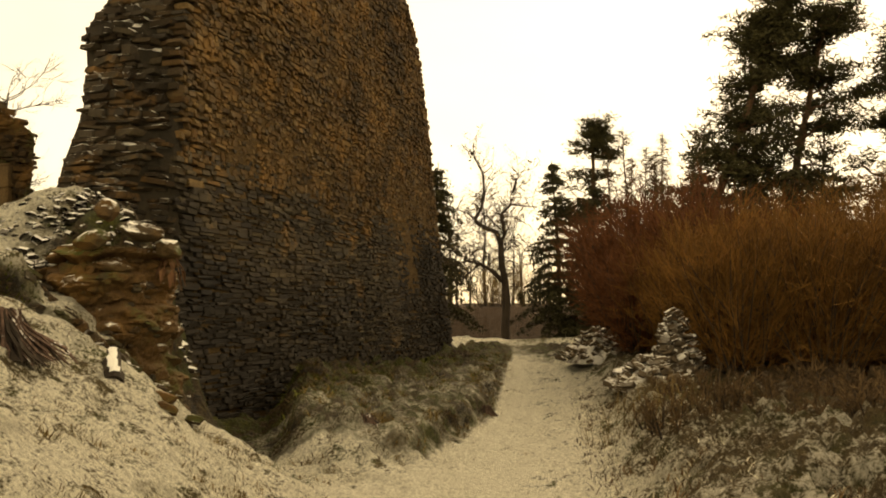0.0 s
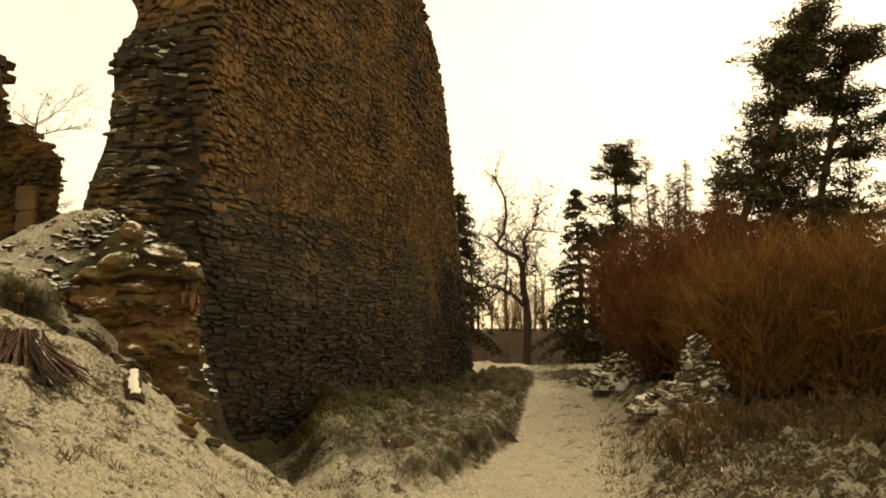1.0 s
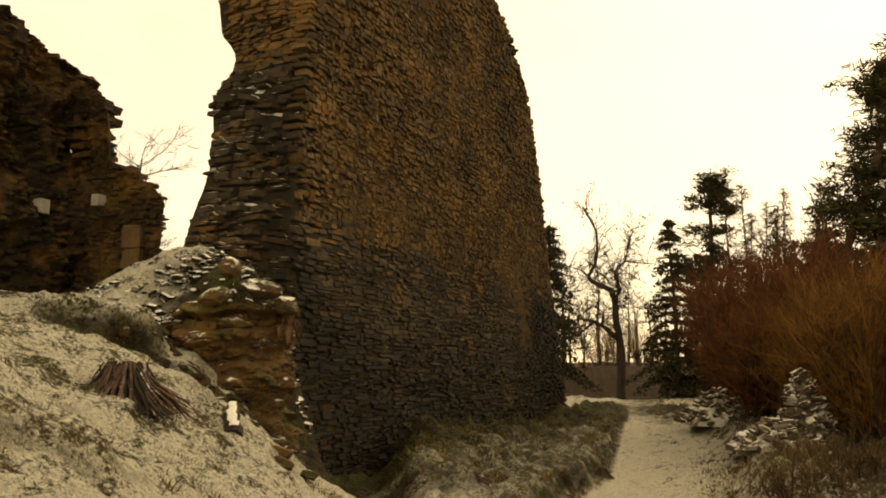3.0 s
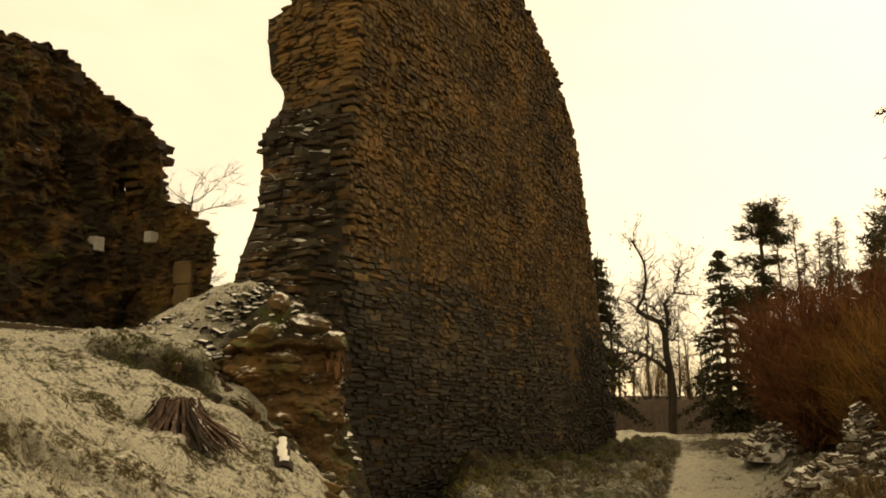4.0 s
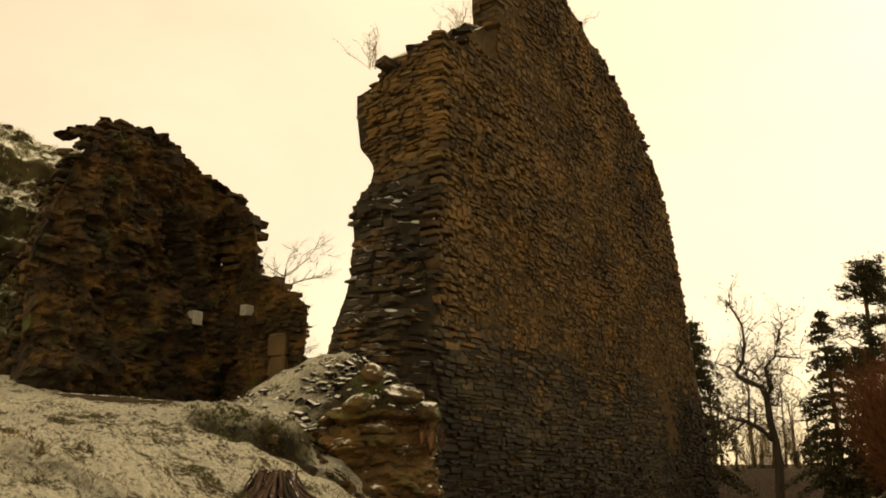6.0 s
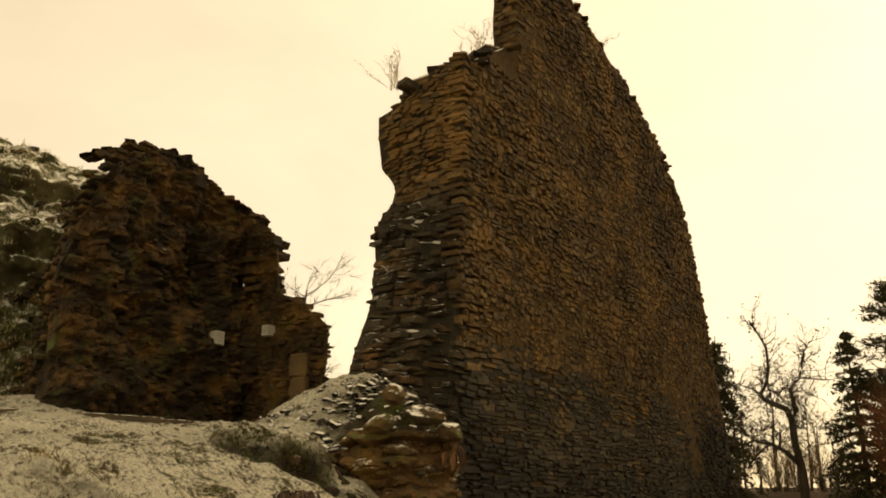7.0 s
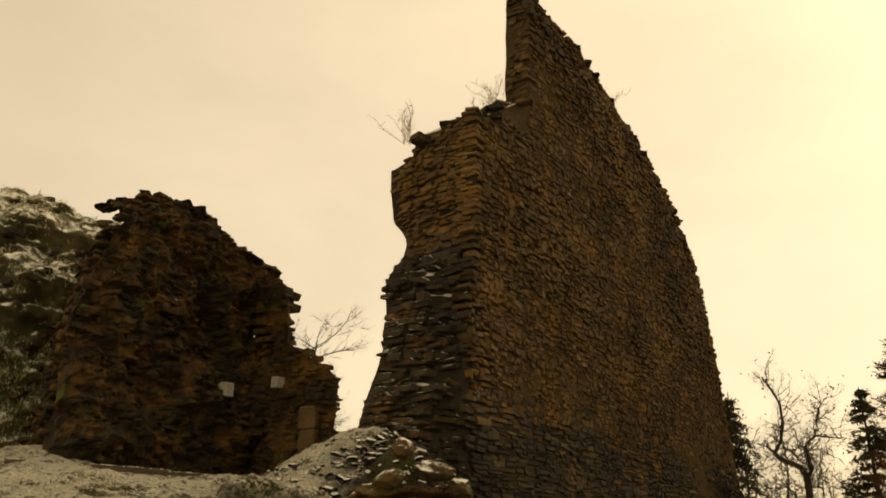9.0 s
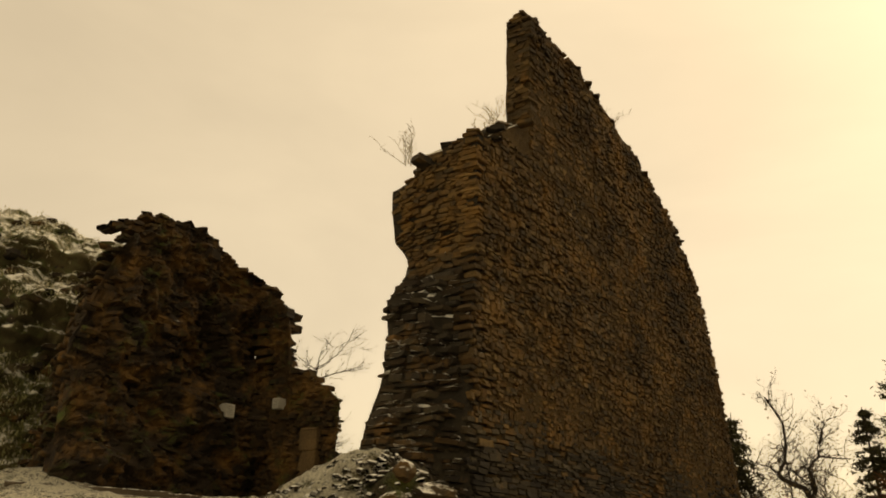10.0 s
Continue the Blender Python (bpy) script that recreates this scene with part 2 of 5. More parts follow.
m_ink = plain_noise("grey_print", (0.20, 0.19, 0.17), (0.26, 0.25, 0.22), 20, rough=0.6, bmp=0)
m_fern = plain_noise("dead_fern", (0.12, 0.055, 0.03), (0.22, 0.12, 0.06), 9, bmp=0, island=0.4)
m_roof = plain_noise("roof_tile", (0.16, 0.09, 0.05), (0.26, 0.15, 0.08), 9)


# ---- mesh helpers ----
class Mesh:
    """Gathers vertices and faces of one mesh."""

    def __init__(self):
        self.v, self.f, self.n = [], [], 0

    def add(self, verts, faces):
        self.v.append(np.asarray(verts, float).reshape(-1, 3))
        self.f.extend([tuple(i + self.n for i in face) for face in faces])
        self.n += len(self.v[-1])

    def data(self, name, material, smooth=False):
        me = bpy.data.meshes.new(name)
        me.from_pydata(np.concatenate(self.v).tolist(), [], self.f)
        me.materials.append(material)
        if smooth:
            me.polygons.foreach_set("use_smooth", [True] * len(me.polygons))
        me.update()
        return me


def part(name, mesh, material, parent=None, label="", smooth=False):
    ob = new(name, mesh.data(name, material, smooth))
    if parent:
        ob.parent = parent
    return tagged(ob, label) if label else ob


def thing(name, label, category, at=(0, 0, 0), group="", kind=""):
    ob = new(name)
    ob.location = at
    return tagged(ob, label, category, group, kind)


def unit(v):
    v = np.asarray(v, float)
    return v / max(1e-9, np.linalg.norm(v))


def lerp_table(x, table):
    return np.interp(x, [p[0] for p in table], [p[1] for p in table])


def fnoise(x, y, z=0.0):
    return noise.noise(Vector((x, y, z)))


def fbm(x, y, z=0.0):
    return noise.fractal(Vector((x, y, z)), 0.8, 2.1, 4)


def smooth01(x, a, b):
    t = np.clip((x - a) / (b - a), 0, 1)
    return t * t * (3 - 2 * t)


# ---- stones ----
rng = np.random.default_rng(7)


def stone_template(seed, rounded=0.0):
    """An irregular faced stone in a unit box: front at y = 0, back at y = 1."""
    r = np.random.default_rng(seed)
    c = 0.03 + 0.17 * r.random(8) ** 2 + rounded * 0.14
    pts = [(-0.5 + c[0], -0.5), (0.5 - c[1], -0.5), (0.5, -0.5 + c[2]), (0.5, 0.5 - c[3]), (0.5 - c[4], 0.5), (-0.5 + c[5], 0.5), (-0.5, 0.5 - c[6]), (-0.5, -0.5 + c[7])]
    pts = np.array(pts) + r.normal(0, 0.045, (8, 2))
    front = np.c_[pts[:, 0] * (0.95 - 0.16 * rounded), r.normal(0, 0.03, 8), pts[:, 1] * (0.88 - 0.18 * rounded)]
    ring = np.c_[pts[:, 0], 0.04 + r.random(8) * 0.07 + 0.08 * rounded, pts[:, 1]]
    back = np.c_[pts[:, 0] * 0.92, np.ones(8), pts[:, 1] * 0.92]
    v = np.concatenate([front, ring, back])
    f = [tuple(range(8))]
    for i in range(8):
        j = (i + 1) % 8
        f += [(i, i + 8, j + 8, j), (i + 8, i + 16, j + 16, j + 8)]
    return v, [tuple(reversed(q)) for q in f]


STONES = [stone_template(100 + i) for i in range(14)]
ROUND = [stone_template(300 + i, 0.9) for i in range(10)]


def stone_axes(along, normal, tilt=0.0, yaw=0.0):
    """Axes of a stone in a wall: x along, y into the wall, z up."""
    n = unit(normal)
    a = unit(np.asarray(along, float) - n * np.dot(along, n))
    up = np.cross(n, a)
    if up[2] < 0:
        up = -up
    ca, sa = math.cos(tilt), math.sin(tilt)
    a, up = a * ca + up * sa, up * ca - a * sa
    cy, sy = math.cos(yaw), math.sin(yaw)
    a, n = a * cy + n * sy, n * cy - a * sy
    return a, -n, up


class Masonry:
    """Lays stones: those in the singled-out stretch become objects of their own, the rest one mesh for each material."""

    def __init__(self, parent, singles=0):
        self.parent, self.left, self.rest, self.shared = parent, singles, {}, {}

    def lay(self, at, axes, size, material, single=False, templates=STONES):
        k = int(rng.integers(len(templates)))
        v, f = templates[k]
        a, d, u = axes
        if single and self.left > 0:
            key = (k, material.name, templates is ROUND)
            if key not in self.shared:
                m = Mesh()
                m.add(v, f)
                self.shared[key] = m.data("stone", material)
            ob = new("stone", self.shared[key])
            ob.parent = self.parent
            m = Matrix(np.c_[a, d, u].tolist()).to_4x4()
            ob.matrix_basis = Matrix.Translation(at) @ m @ Matrix.Diagonal((*size, 1))
            self.left -= 1
            return
        w = v * np.asarray(size)
        self.rest.setdefault(material.name, (material, Mesh()))[1].add(np.asarray(at) + w[:, :1] * a + w[:, 1:2] * d + w[:, 2:] * u, f)

    def close(self, name="stonework"):
        for material, mesh in self.rest.values():
            tagged(part(name, mesh, material, self.parent), kind="stuff")


def courses(mas, surface, u0, u1, z0, z1, inside, size, proud, pick, single, ragged=0.15, tilt=0.04, skip=0.03, jumble=0.0, templates=STONES):
    """Rough courses over the surface(u, z) -> point, along, normal."""
    z = z0
    while z < z1:
        hmin, hmax, lmin, lmax = size(z)
        h = rng.uniform(hmin, hmax)
        u = u0 - rng.random() * lmax
        while u < u1:
            l = rng.uniform(lmin, lmax) * (1.0 if rng.random() > 0.08 else 1.7)
            uc, zc = u + l / 2, z + h / 2 + 0.10 * fnoise(u * 0.7, z * 0.9, 3.3) + rng.normal(0, 0.008 + 0.04 * jumble)
            if rng.random() > skip and inside(u + 0.06 * l, zc + 0.3 * h) and inside(u + 0.94 * l, zc + 0.3 * h) and inside(uc + rng.normal(0, ragged * 0.4), zc + rng.normal(0, ragged * 0.5)):
                p, along, normal = surface(uc, zc)
                out = proud(uc, zc)
                ax = stone_axes(along, normal, rng.normal(0, tilt), rng.normal(0, 0.06))
                hh = h * rng.uniform(0.80, 1.04) * (1.0 if rng.random() > 0.10 else 1.6) * (1 + jumble * rng.uniform(-0.4, 0.6))
                mas.lay(np.asarray(p) + unit(normal) * out, ax, (l * rng.uniform(0.90, 1.0), rng.uniform(0.22, 0.34), hh), pick(uc, zc), single(uc, zc), templates)
            u += l
        z += h


def cobbled(s, z, fs, fz, seed):
    """Uneven bedded stones over a face: how far each stands out (0..1) and how near its joint is (0 in the joint)."""
    d, p = noise.voronoi(Vector((s * fs, z * fz, seed)))
    c = p[0]
    h = math.sin(c[0] * 12.7 + c[1] * 31.1 + c[2] * 7.4) * 437.58
    return h - math.floor(h), min(1.0, (d[1] - d[0]) / 0.22)


def wall_core(origin, along, normal, us, top, bottom, thick, rough, material, name, parent, inset=0.035, nz=26):
    """The mortared body of a ruined wall: front and back faces, ends and a broken top."""
    a, n = unit(along), unit(normal)
    g = Mesh()
    rows = []
    for side in (0, 1):
        for i, u in enumerate(us):
            zt, zb = float(top(u)), float(bottom(u))
            for j in range(nz + 1):
                z = zb + (zt - zb) * j / nz
                d = -inset - rough * abs(fbm(u * 1.4, z * 1.4, 5.0 + side)) if side == 0 else -float(thick(u, z)) + rough * fbm(u, z, 9.0)
                rows.append(np.asarray(origin) + a * u + n * d + np.array([0, 0, z]))
    k, w = len(us), nz + 1
    f = []
    for i in range(k - 1):
        for j in range(nz):
            q = i * w + j
            f.append((q, q + w, q + w + 1, q + 1))
            q += k * w
            f.append((q, q + 1, q + w + 1, q + w))
        q, r = i * w + nz, k * w + i * w + nz
        f.append((q, q + w, r + w, r))
    for i in (0, k - 1):
        for j in range(nz):
            q, r = i * w + j, k * w + i * w + j
            f.append((q, q + 1, r + 1, r) if i == 0 else (q + 1, q, r, r + 1))
    g.add(rows, f)
    return part(name, g, material, parent)


# ---- ground ----
def toe(y):
    """Where the bank along the wall's foot meets the path."""
    return -0.75 + 0.213 * (y - 8.7) - 0.11 * np.clip(y - 15.5, 0, None)


def ground_z(x, y):
    """Height of the ground (arrays): a path between a snowy slope with a plateau and a low brushy bank."""
    d = np.hypot(x, y)
    base = 0.95 * smooth01(y, 15, 32) + 0.02 * np.clip(y - 32, 0, 6) - 0.5 * smooth01(y, 33, 38) + 1.85 * smooth01(y, 41, 47)
    base = base * (1 - smooth01(-x, 5, 8) * (1 - smooth01(y, 30, 40)))
    # slope and plateau on the ruin's side
    x0 = -1.30 - 1.15 * smooth01(y, 8.4, 11.0) - 0.9 * smooth01(y, 11.0, 13.5) + 0.10 * (7 - np.clip(y, 0, 7))
    rise = 0.62 * np.clip(x0 - x, 0, None) + 0.14 * np.clip(y - 7, 0, 4) * smooth01(-x, 2.8, 4.2)
    cap = 2.05 + 0.098 * np.clip(d - 8.5, 0, 11)
    k = 0.28
    hill = -k * np.logaddexp(-rise / k, -cap / k) + k * np.logaddexp(0, -cap / k)
    hill = np.clip(hill, 0, None)
    # the plateau ends behind the tower
    hill = hill * (1 - smooth01(x - (-3.9 + 0.33 * (y - 12.2)), -1.4, -0.2) * smooth01(y, 11.5, 13))
    # rubble mound against the tower's end
    hill += (1.45 * np.exp(-(((x + 4.35) / 1.1) ** 2 + ((y - 11.5) / 0.9) ** 2)) + 0.35 * np.exp(-(((x + 3.6) / 0.5) ** 2 + ((y - 11.6) / 0.5) ** 2))) * smooth01(-x, 2.7, 3.5)
    hill += 0.35 * np.exp(-(((x + 5.6) / 1.0) ** 2 + ((y - 11.3) / 0.9) ** 2))
    # snowy hump before the second ruin
    hill += 0.5 * np.exp(-(((x + 13.3) / 1.2) ** 2 + ((y - 14.6) / 0.65) ** 2))
    # grassy bank along the wall's foot
    wx = -3.9 + 0.33 * (y - 12.2)
    off = x - wx
    foot = toe(y) - x + 0.16 * np.sin(y * 2.3 + 0.6) + 0.10 * np.sin(y * 5.9 + 1)
    bank = (0.30 * smooth01(foot, 0.0, 0.22) + 0.34 * smooth01(foot, 0.3, 2.6)) * smooth01(y, 9.4, 11.2) * (1 - 0.45 * smooth01(y, 16, 22)) * (1 - smooth01(y, 26, 30)) * smooth01(x + 0.195 * y, 0.0, 0.6) * smooth01(off, -1.0, -0.4)
    bank = bank + 0.30 * np.exp(-(((x + 2.15) / 0.3) ** 2 + ((y - 14.9) / 0.5) ** 2))
    # brushy bank on the far side of the path
    px = 1.55 + 0.12 * np.clip(y - 8, -6, 30)
    right = 0.48 * smooth01(x - px, -0.1, 1.1) * (1 - smooth01(y, 24, 34)) + 0.25 * smooth01(x - px, 2, 9) * smooth01(y, 0, 12)
    # turf ledge above the slope and a tussock edge nearer by
    q = (x + 4.6) * -0.45 + (y - 8.9) * 0.89
    s = (x + 4.6) * 0.89 + (y - 8.9) * 0.45
    hill = hill + 0.24 * smooth01(q + 0.06 * np.sin(s * 7), 0.0, 0.14) * (1 - smooth01(q, 0.2, 1.6)) * smooth01(s, -0.95, -0.7) * (1 - smooth01(s, 0.35, 0.6)) - 0.18 * np.exp(-(((q + 0.2) / 0.3) ** 2 + ((s + 0.1) / 0.7) ** 2))
    q2 = (x + 2.75) * -0.45 + (y - 4.95) * 0.89
    s2 = (x + 2.75) * 0.89 + (y - 4.95) * 0.45
    hill = hill + 0.15 * smooth01(q2, 0.0, 0.16) * (1 - smooth01(q2, 0.2, 1.2)) * (1 - smooth01(s2, 0.1, 0.45)) * smooth01(s2, -1.6, -1.2)
    path = -0.07 * np.exp(-(((x - (0.55 + 0.09 * (y - 8))) / 0.9) ** 2)) * (1 - smooth01(y, 22, 30))
    far = 9.0 * smooth01(d, 150, 500)
    return base + hill + bank + right + path + far


def ground_cover(x, y):
    """Snow cover and leaf litter (arrays 0..1)."""
    wx = -3.9 + 0.33 * (y - 12.2)
    px = 1.55 + 0.12 * np.clip(y - 8, -6, 30)
    snow = 0.59 + 0.0 * x
    snow = snow + 0.20 * np.exp(-(((x - (0.55 + 0.09 * (y - 8))) / 1.6) ** 2)) * (y > 5) - 0.10 * np.exp(-(((x - (1.1 + 0.10 * (y - 8))) / 0.5) ** 2)) * (y > 5)
    snow = snow - 0.16 * smooth01(x - px, -0.2, 0.9) - 0.10 * smooth01(x - px, 1.5, 4) - 0.25 * smooth01(y, 11.5, 13) * (1 - smooth01(x - wx, 0.8, 2.4)) * (x > wx - 0.3)
    snow = snow + 0.08 * np.exp(-(((x + 4.8) / 1.5) ** 2 + ((y - 11.2) / 1.2) ** 2))
    litter = 0.40 * smooth01(x - px, -0.1, 0.8) + 0.5 * smooth01(x - px, 0.8, 3.2) * smooth01(y, 7, 12) + smooth01(y, 36, 40)
    return np.clip(snow, 0, 1), np.clip(litter, 0, 1)


def turf_cover(x, y):
    """Where moss, dry grass and earth stand free of snow (arrays 0..1)."""
    off = x - (-3.9 + 0.33 * (y - 12.2))
    t = toe(y) - x
    foot = smooth01(y, 9.6, 11.0) * (1 - smooth01(y, 25, 29)) * smooth01(off, -0.6, 0.0) * smooth01(t, -0.3, -0.05) * (0.52 + 0.34 * (1 - smooth01(off, 0.3, 1.5)))
    ledge = np.exp(-((((x + 4.6) * -0.45 + (y - 8.9) * 0.89 + 0.06) / 0.15) ** 2)) * np.exp(-((((x + 4.6) * 0.89 + (y - 8.9) * 0.45 + 0.1) / 0.8) ** 2))
    edge = 0.35 * np.exp(-(((x + 3.75 - 0.45 * (9.3 - y)) / 0.30) ** 2)) * smooth01(y, 7.3, 8.2) * (1 - smooth01(y, 9.8, 10.6))
    tuss = 0.30 * np.exp(-((((x + 2.75) * -0.45 + (y - 4.95) * 0.89 - 0.05) / 0.14) ** 2)) * (1 - smooth01((x + 2.75) * 0.89 + (y - 4.95) * 0.45, 0.0, 0.5))
    far = 0.6 * np.exp(-(((y - 27) / 3.0) ** 2 + ((x - 3.2) / 1.6) ** 2))
    return np.clip(foot + 0.8 * ledge + edge + tuss + far, 0, 1)


def height(x, y):
    return float(ground_z(np.array(float(x)), np.array(float(y))))


def axis(lo, hi, step, far_lo, far_hi):
    near = np.arange(lo, hi + step / 2, step)
    grow = np.cumsum(step * 1.22 ** np.arange(1, 60))
    a, b = lo - grow[::-1], hi + grow
    return np.concatenate([a[a > -far_lo], near, b[b < far_hi]])


def build_ground():
    xs, ys = axis(-9.0, 6.5, 0.072, 1500, 1500), axis(3.4, 17.0, 0.072, 1500, 17.01)
    ys = np.concatenate([ys, np.arange(17.14, 34, 0.15), 34 + np.cumsum(0.15 * 1.2 ** np.arange(1, 42))])
    X, Y = np.meshgrid(xs, ys)
    Z = ground_z(X, Y)
    amp = np.where(np.hypot(X, Y) < 60, 1.0, 2.0)
    flat, rough = X.ravel(), Y.ravel()
    nz = np.array([0.075 * fbm(a * 0.9, b * 0.9, 1.0) + 0.05 * fnoise(a * 3.1, b * 3.1, 2.0) + 0.065 * abs(fnoise(a * 4.6, b * 4.6, 4.0)) + 0.034 * fnoise(a * 9.3, b * 9.3, 6.0) for a, b in zip(flat, rough)]).reshape(X.shape)
    px = 1.55 + 0.12 * np.clip(Y - 8, -6, 30)
    onpath = np.exp(-(((X - (0.55 + 0.09 * (Y - 8))) / 0.8) ** 2))
    Z = Z + nz * amp * 1.5 * (1 - 0.7 * onpath) * (1 + 1.5 * smooth01(X - px, 0, 1.5) + 1.3 * turf_cover(X, Y))
    nx, ny = len(xs), len(ys)
    q = np.arange(nx * ny).reshape(ny, nx)
    faces = np.stack([q[:-1, :-1], q[:-1, 1:], q[1:, 1:], q[1:, :-1]], -1).reshape(-1, 4)
    me = bpy.data.meshes.new("ground")
    me.from_pydata(np.c_[X.ravel(), Y.ravel(), Z.ravel()].tolist(), [], faces.tolist())
    me.materials.append(m_ground)
    snow, litter = ground_cover(X.ravel(), Y.ravel())
    col = me.color_attributes.new("cover", "FLOAT_COLOR", "POINT")
    col.data.foreach_set("color", np.c_[snow, litter, turf_cover(X.ravel(), Y.ravel()), np.ones_like(snow)].ravel().astype(np.float32))
    me.polygons.foreach_set("use_smooth", [True] * len(me.polygons))
    ob = new("ground", me)
    return tagged(ob, "grass slope and trodden path under a thin cover of snow", "ground", kind="structure")


build_ground()

# ---- the tall tower wall ----
WO = np.array([-3.9, 12.2, 0.0])
WA = unit((0.33, 1, 0))
WN = unit((1, -0.33, 0))
TOWER_TOP = [(0.2, 8.35), (0.7, 8.7), (1.3, 9.15), (1.9, 9.55), (2.28, 9.75), (2.32, 12.0), (2.55, 12.2), (3.0, 11.95), (4.2, 11.9), (5.2, 11.65), (6.0, 11.4), (6.6, 11.1), (7.9, 10.65), (9.3, 9.85), (10.5, 8.6), (11.3, 6.9), (11.95, 4.9), (12.7, 2.7), (13.25, 1.3), (13.45, 0.5)]


def tower_top(u):
    return lerp_table(u, TOWER_TOP) + 0.05 * fnoise(u * 4.0, 1.7)


def tower_left(z):
    return lerp_table(z, [(0.0, 0.25), (4.0, 0.45), (6.5, 0.95), (7.4, 0.75), (8.6, 0.5), (9.8, 0.9), (10.0, 2.3), (13, 2.35)])


def grey_line(u):
    return 4.0 - 0.02 * u + 0.35 * fnoise(u * 0.55, 8.0) - 0.9 * math.exp(-((u - 6.5) / 2.0) ** 2) * 0.3


tower = thing("ruined_tower", "tall broken tower wall of brown and grey rubble stone", "ruin", (0, 0, 0))
for us, zt, th in ((np.linspace(0.95, 2.36, 12), lambda u: float(tower_top(min(u, 2.26))) - 0.08, lambda u, z: 1.6), (np.arange(2.34, 13.45, 0.1), lambda u: float(tower_top(u)) - 0.08, lambda u, z: 1.6 - 1.05 * float(smooth01(np.array(z), 9.35, 9.5)))):
    wall_core(WO, WA, WN, us, zt, lambda u: -0.4, th, 0.03, m_mortar, "masonry_core", tower, inset=0.036, nz=80)
tm = Masonry(tower, 300)


def wall_surface(u, z):
    bow = 0.05 * fbm(u * 0.35, z * 0.35, 2.0)
    return WO + WA * u + WN * bow + np.array([0, 0, z]), WA, WN


def wall_inside(u, z):
    return (0.55 - end_forward(0.0, z) - 0.04 if z < 9 else 2.3) < u and z < tower_top(u)


def wall_size(z):
    return (0.04, 0.09, 0.11, 0.40) if z < 3.9 else (0.05, 0.10, 0.07, 0.22)


def wall_proud(u, z):
    return rng.uniform(-0.014, 0.012) if z < grey_line(u) else rng.uniform(-0.022, 0.010)


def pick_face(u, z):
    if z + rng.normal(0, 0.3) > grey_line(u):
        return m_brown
    # darker slate low by the near corner and towards the far end
    return m_dark_slate if u + rng.normal(0, 0.5) > 9.0 + 0.6 * abs(z - 2.8) or z + 0.25 * u + rng.normal(0, 0.5) < 3.3 else m_grey



near_face = lambda u, z: 0.4 < u < 4.6 and 0.5 < z < 2.9

# the broken end of the wall, with a torn lower part that steps forward
EN = -WA
EA = -WN


LEDGES = (6.22, 5.86, 5.55, 5.15, 4.7, 4.05, 3.5, 3.0)


def end_forward(v, z):
    """How far the torn masonry stands before the wall's end, v metres from the front corner."""
    step = lerp_table(z, [(0, 1.35), (2.0, 1.15), (3.2, 0.85), (4.3, 0.62), (5.2, 0.42), (6.0, 0.28), (6.3, 0.04), (7.0, -0.28), (7.8, -0.12), (8.8, -0.1)])
    k = float(smooth01(np.array(z), 4.4, 5.4))
    side = k * float(smooth01(np.array(v), 0.2, 0.6)) + (1 - k) * math.sin(min(v, 1.5) * math.pi / 2.2)
    out = step * (0.18 + 0.82 * side) + 0.16 * fnoise(v * 1.3, z * 1.2, 6.0) * (z < 6.4)
    for i, zi in enumerate(LEDGES):
        below = zi + 0.16 * fnoise(v * 1.9, i * 3.7, 1.0) - z
        if 0 < below < 0.9:
            out += 0.15 * math.exp(-below / 0.2) * math.exp(-((v - 0.85 - 0.25 * math.sin(i * 2.3)) / 0.5) ** 2)
    return out


def end_surface(v, z):
    p = WO + WA * (0.55 - end_forward(v, z)) - WN * v + np.array([0, 0, z])
    return p, EA, EN + 0.25 * WN * (0.6 - v)


def end_width(z):
    return lerp_table(z, [(0, 2.0), (3.0, 1.68), (3.8, 1.6), (4.6, 1.52), (5.2, 1.42), (5.7, 1.55), (6.3, 1.48), (6.75, 1.55), (7.2, 1.93), (9.5, 1.95)])


def end_inside(v, z):
    return -0.02 < v < end_width(z) and z < lerp_table(v, [(0, 8.9), (0.5, 8.75), (1.8, 8.2)])


EC = Mesh()
nv, nz = 26, 130
grid = []
for j in range(nz + 1):
    z = -0.2 + j * (8.75 + 0.2) / nz
    for i in range(nv + 1):
        v = (end_width(z)) * i / nv
        zz = min(z, float(lerp_table(v, [(0, 8.9), (0.5, 8.75), (1.8, 8.2)])) - 0.05)
        p, a, n = end_surface(v, zz)
        if i == 0:
            grid.append(WO + WA * 1.3 - WN * 0.07 + np.array([0, 0, zz]))
        grid.append(p - unit(n) * 0.06 - (WN * 0.05 if i == 0 else 0 * WN))
    grid.append(WO + WA * 1.6 - WN * end_width(z) + np.array([0, 0, min(z, 8.3)]))
w = nv + 3
EC.add(grid, [(j * w + i, j * w + i + 1, (j + 1) * w + i + 1, (j + 1) * w + i) for j in range(nz) for i in range(nv + 2)] + [tuple(range(nz * w, nz * w + w))])
part("end_core", EC, m_joint, tower)
courses(tm, end_surface, -0.05, 2.4, 0.3, 8.9, end_inside, lambda z: (0.045, 0.125, 0.11, 0.38) if z < 6.3 else (0.04, 0.085, 0.09, 0.30),
        lambda v, z: rng.uniform(-0.02, 0.08) if z < 6.4 else rng.uniform(-0.02, 0.018),
        lambda v, z: m_ledge if z < 6.4 else m_brown, lambda v, z: False, tilt=0.07)

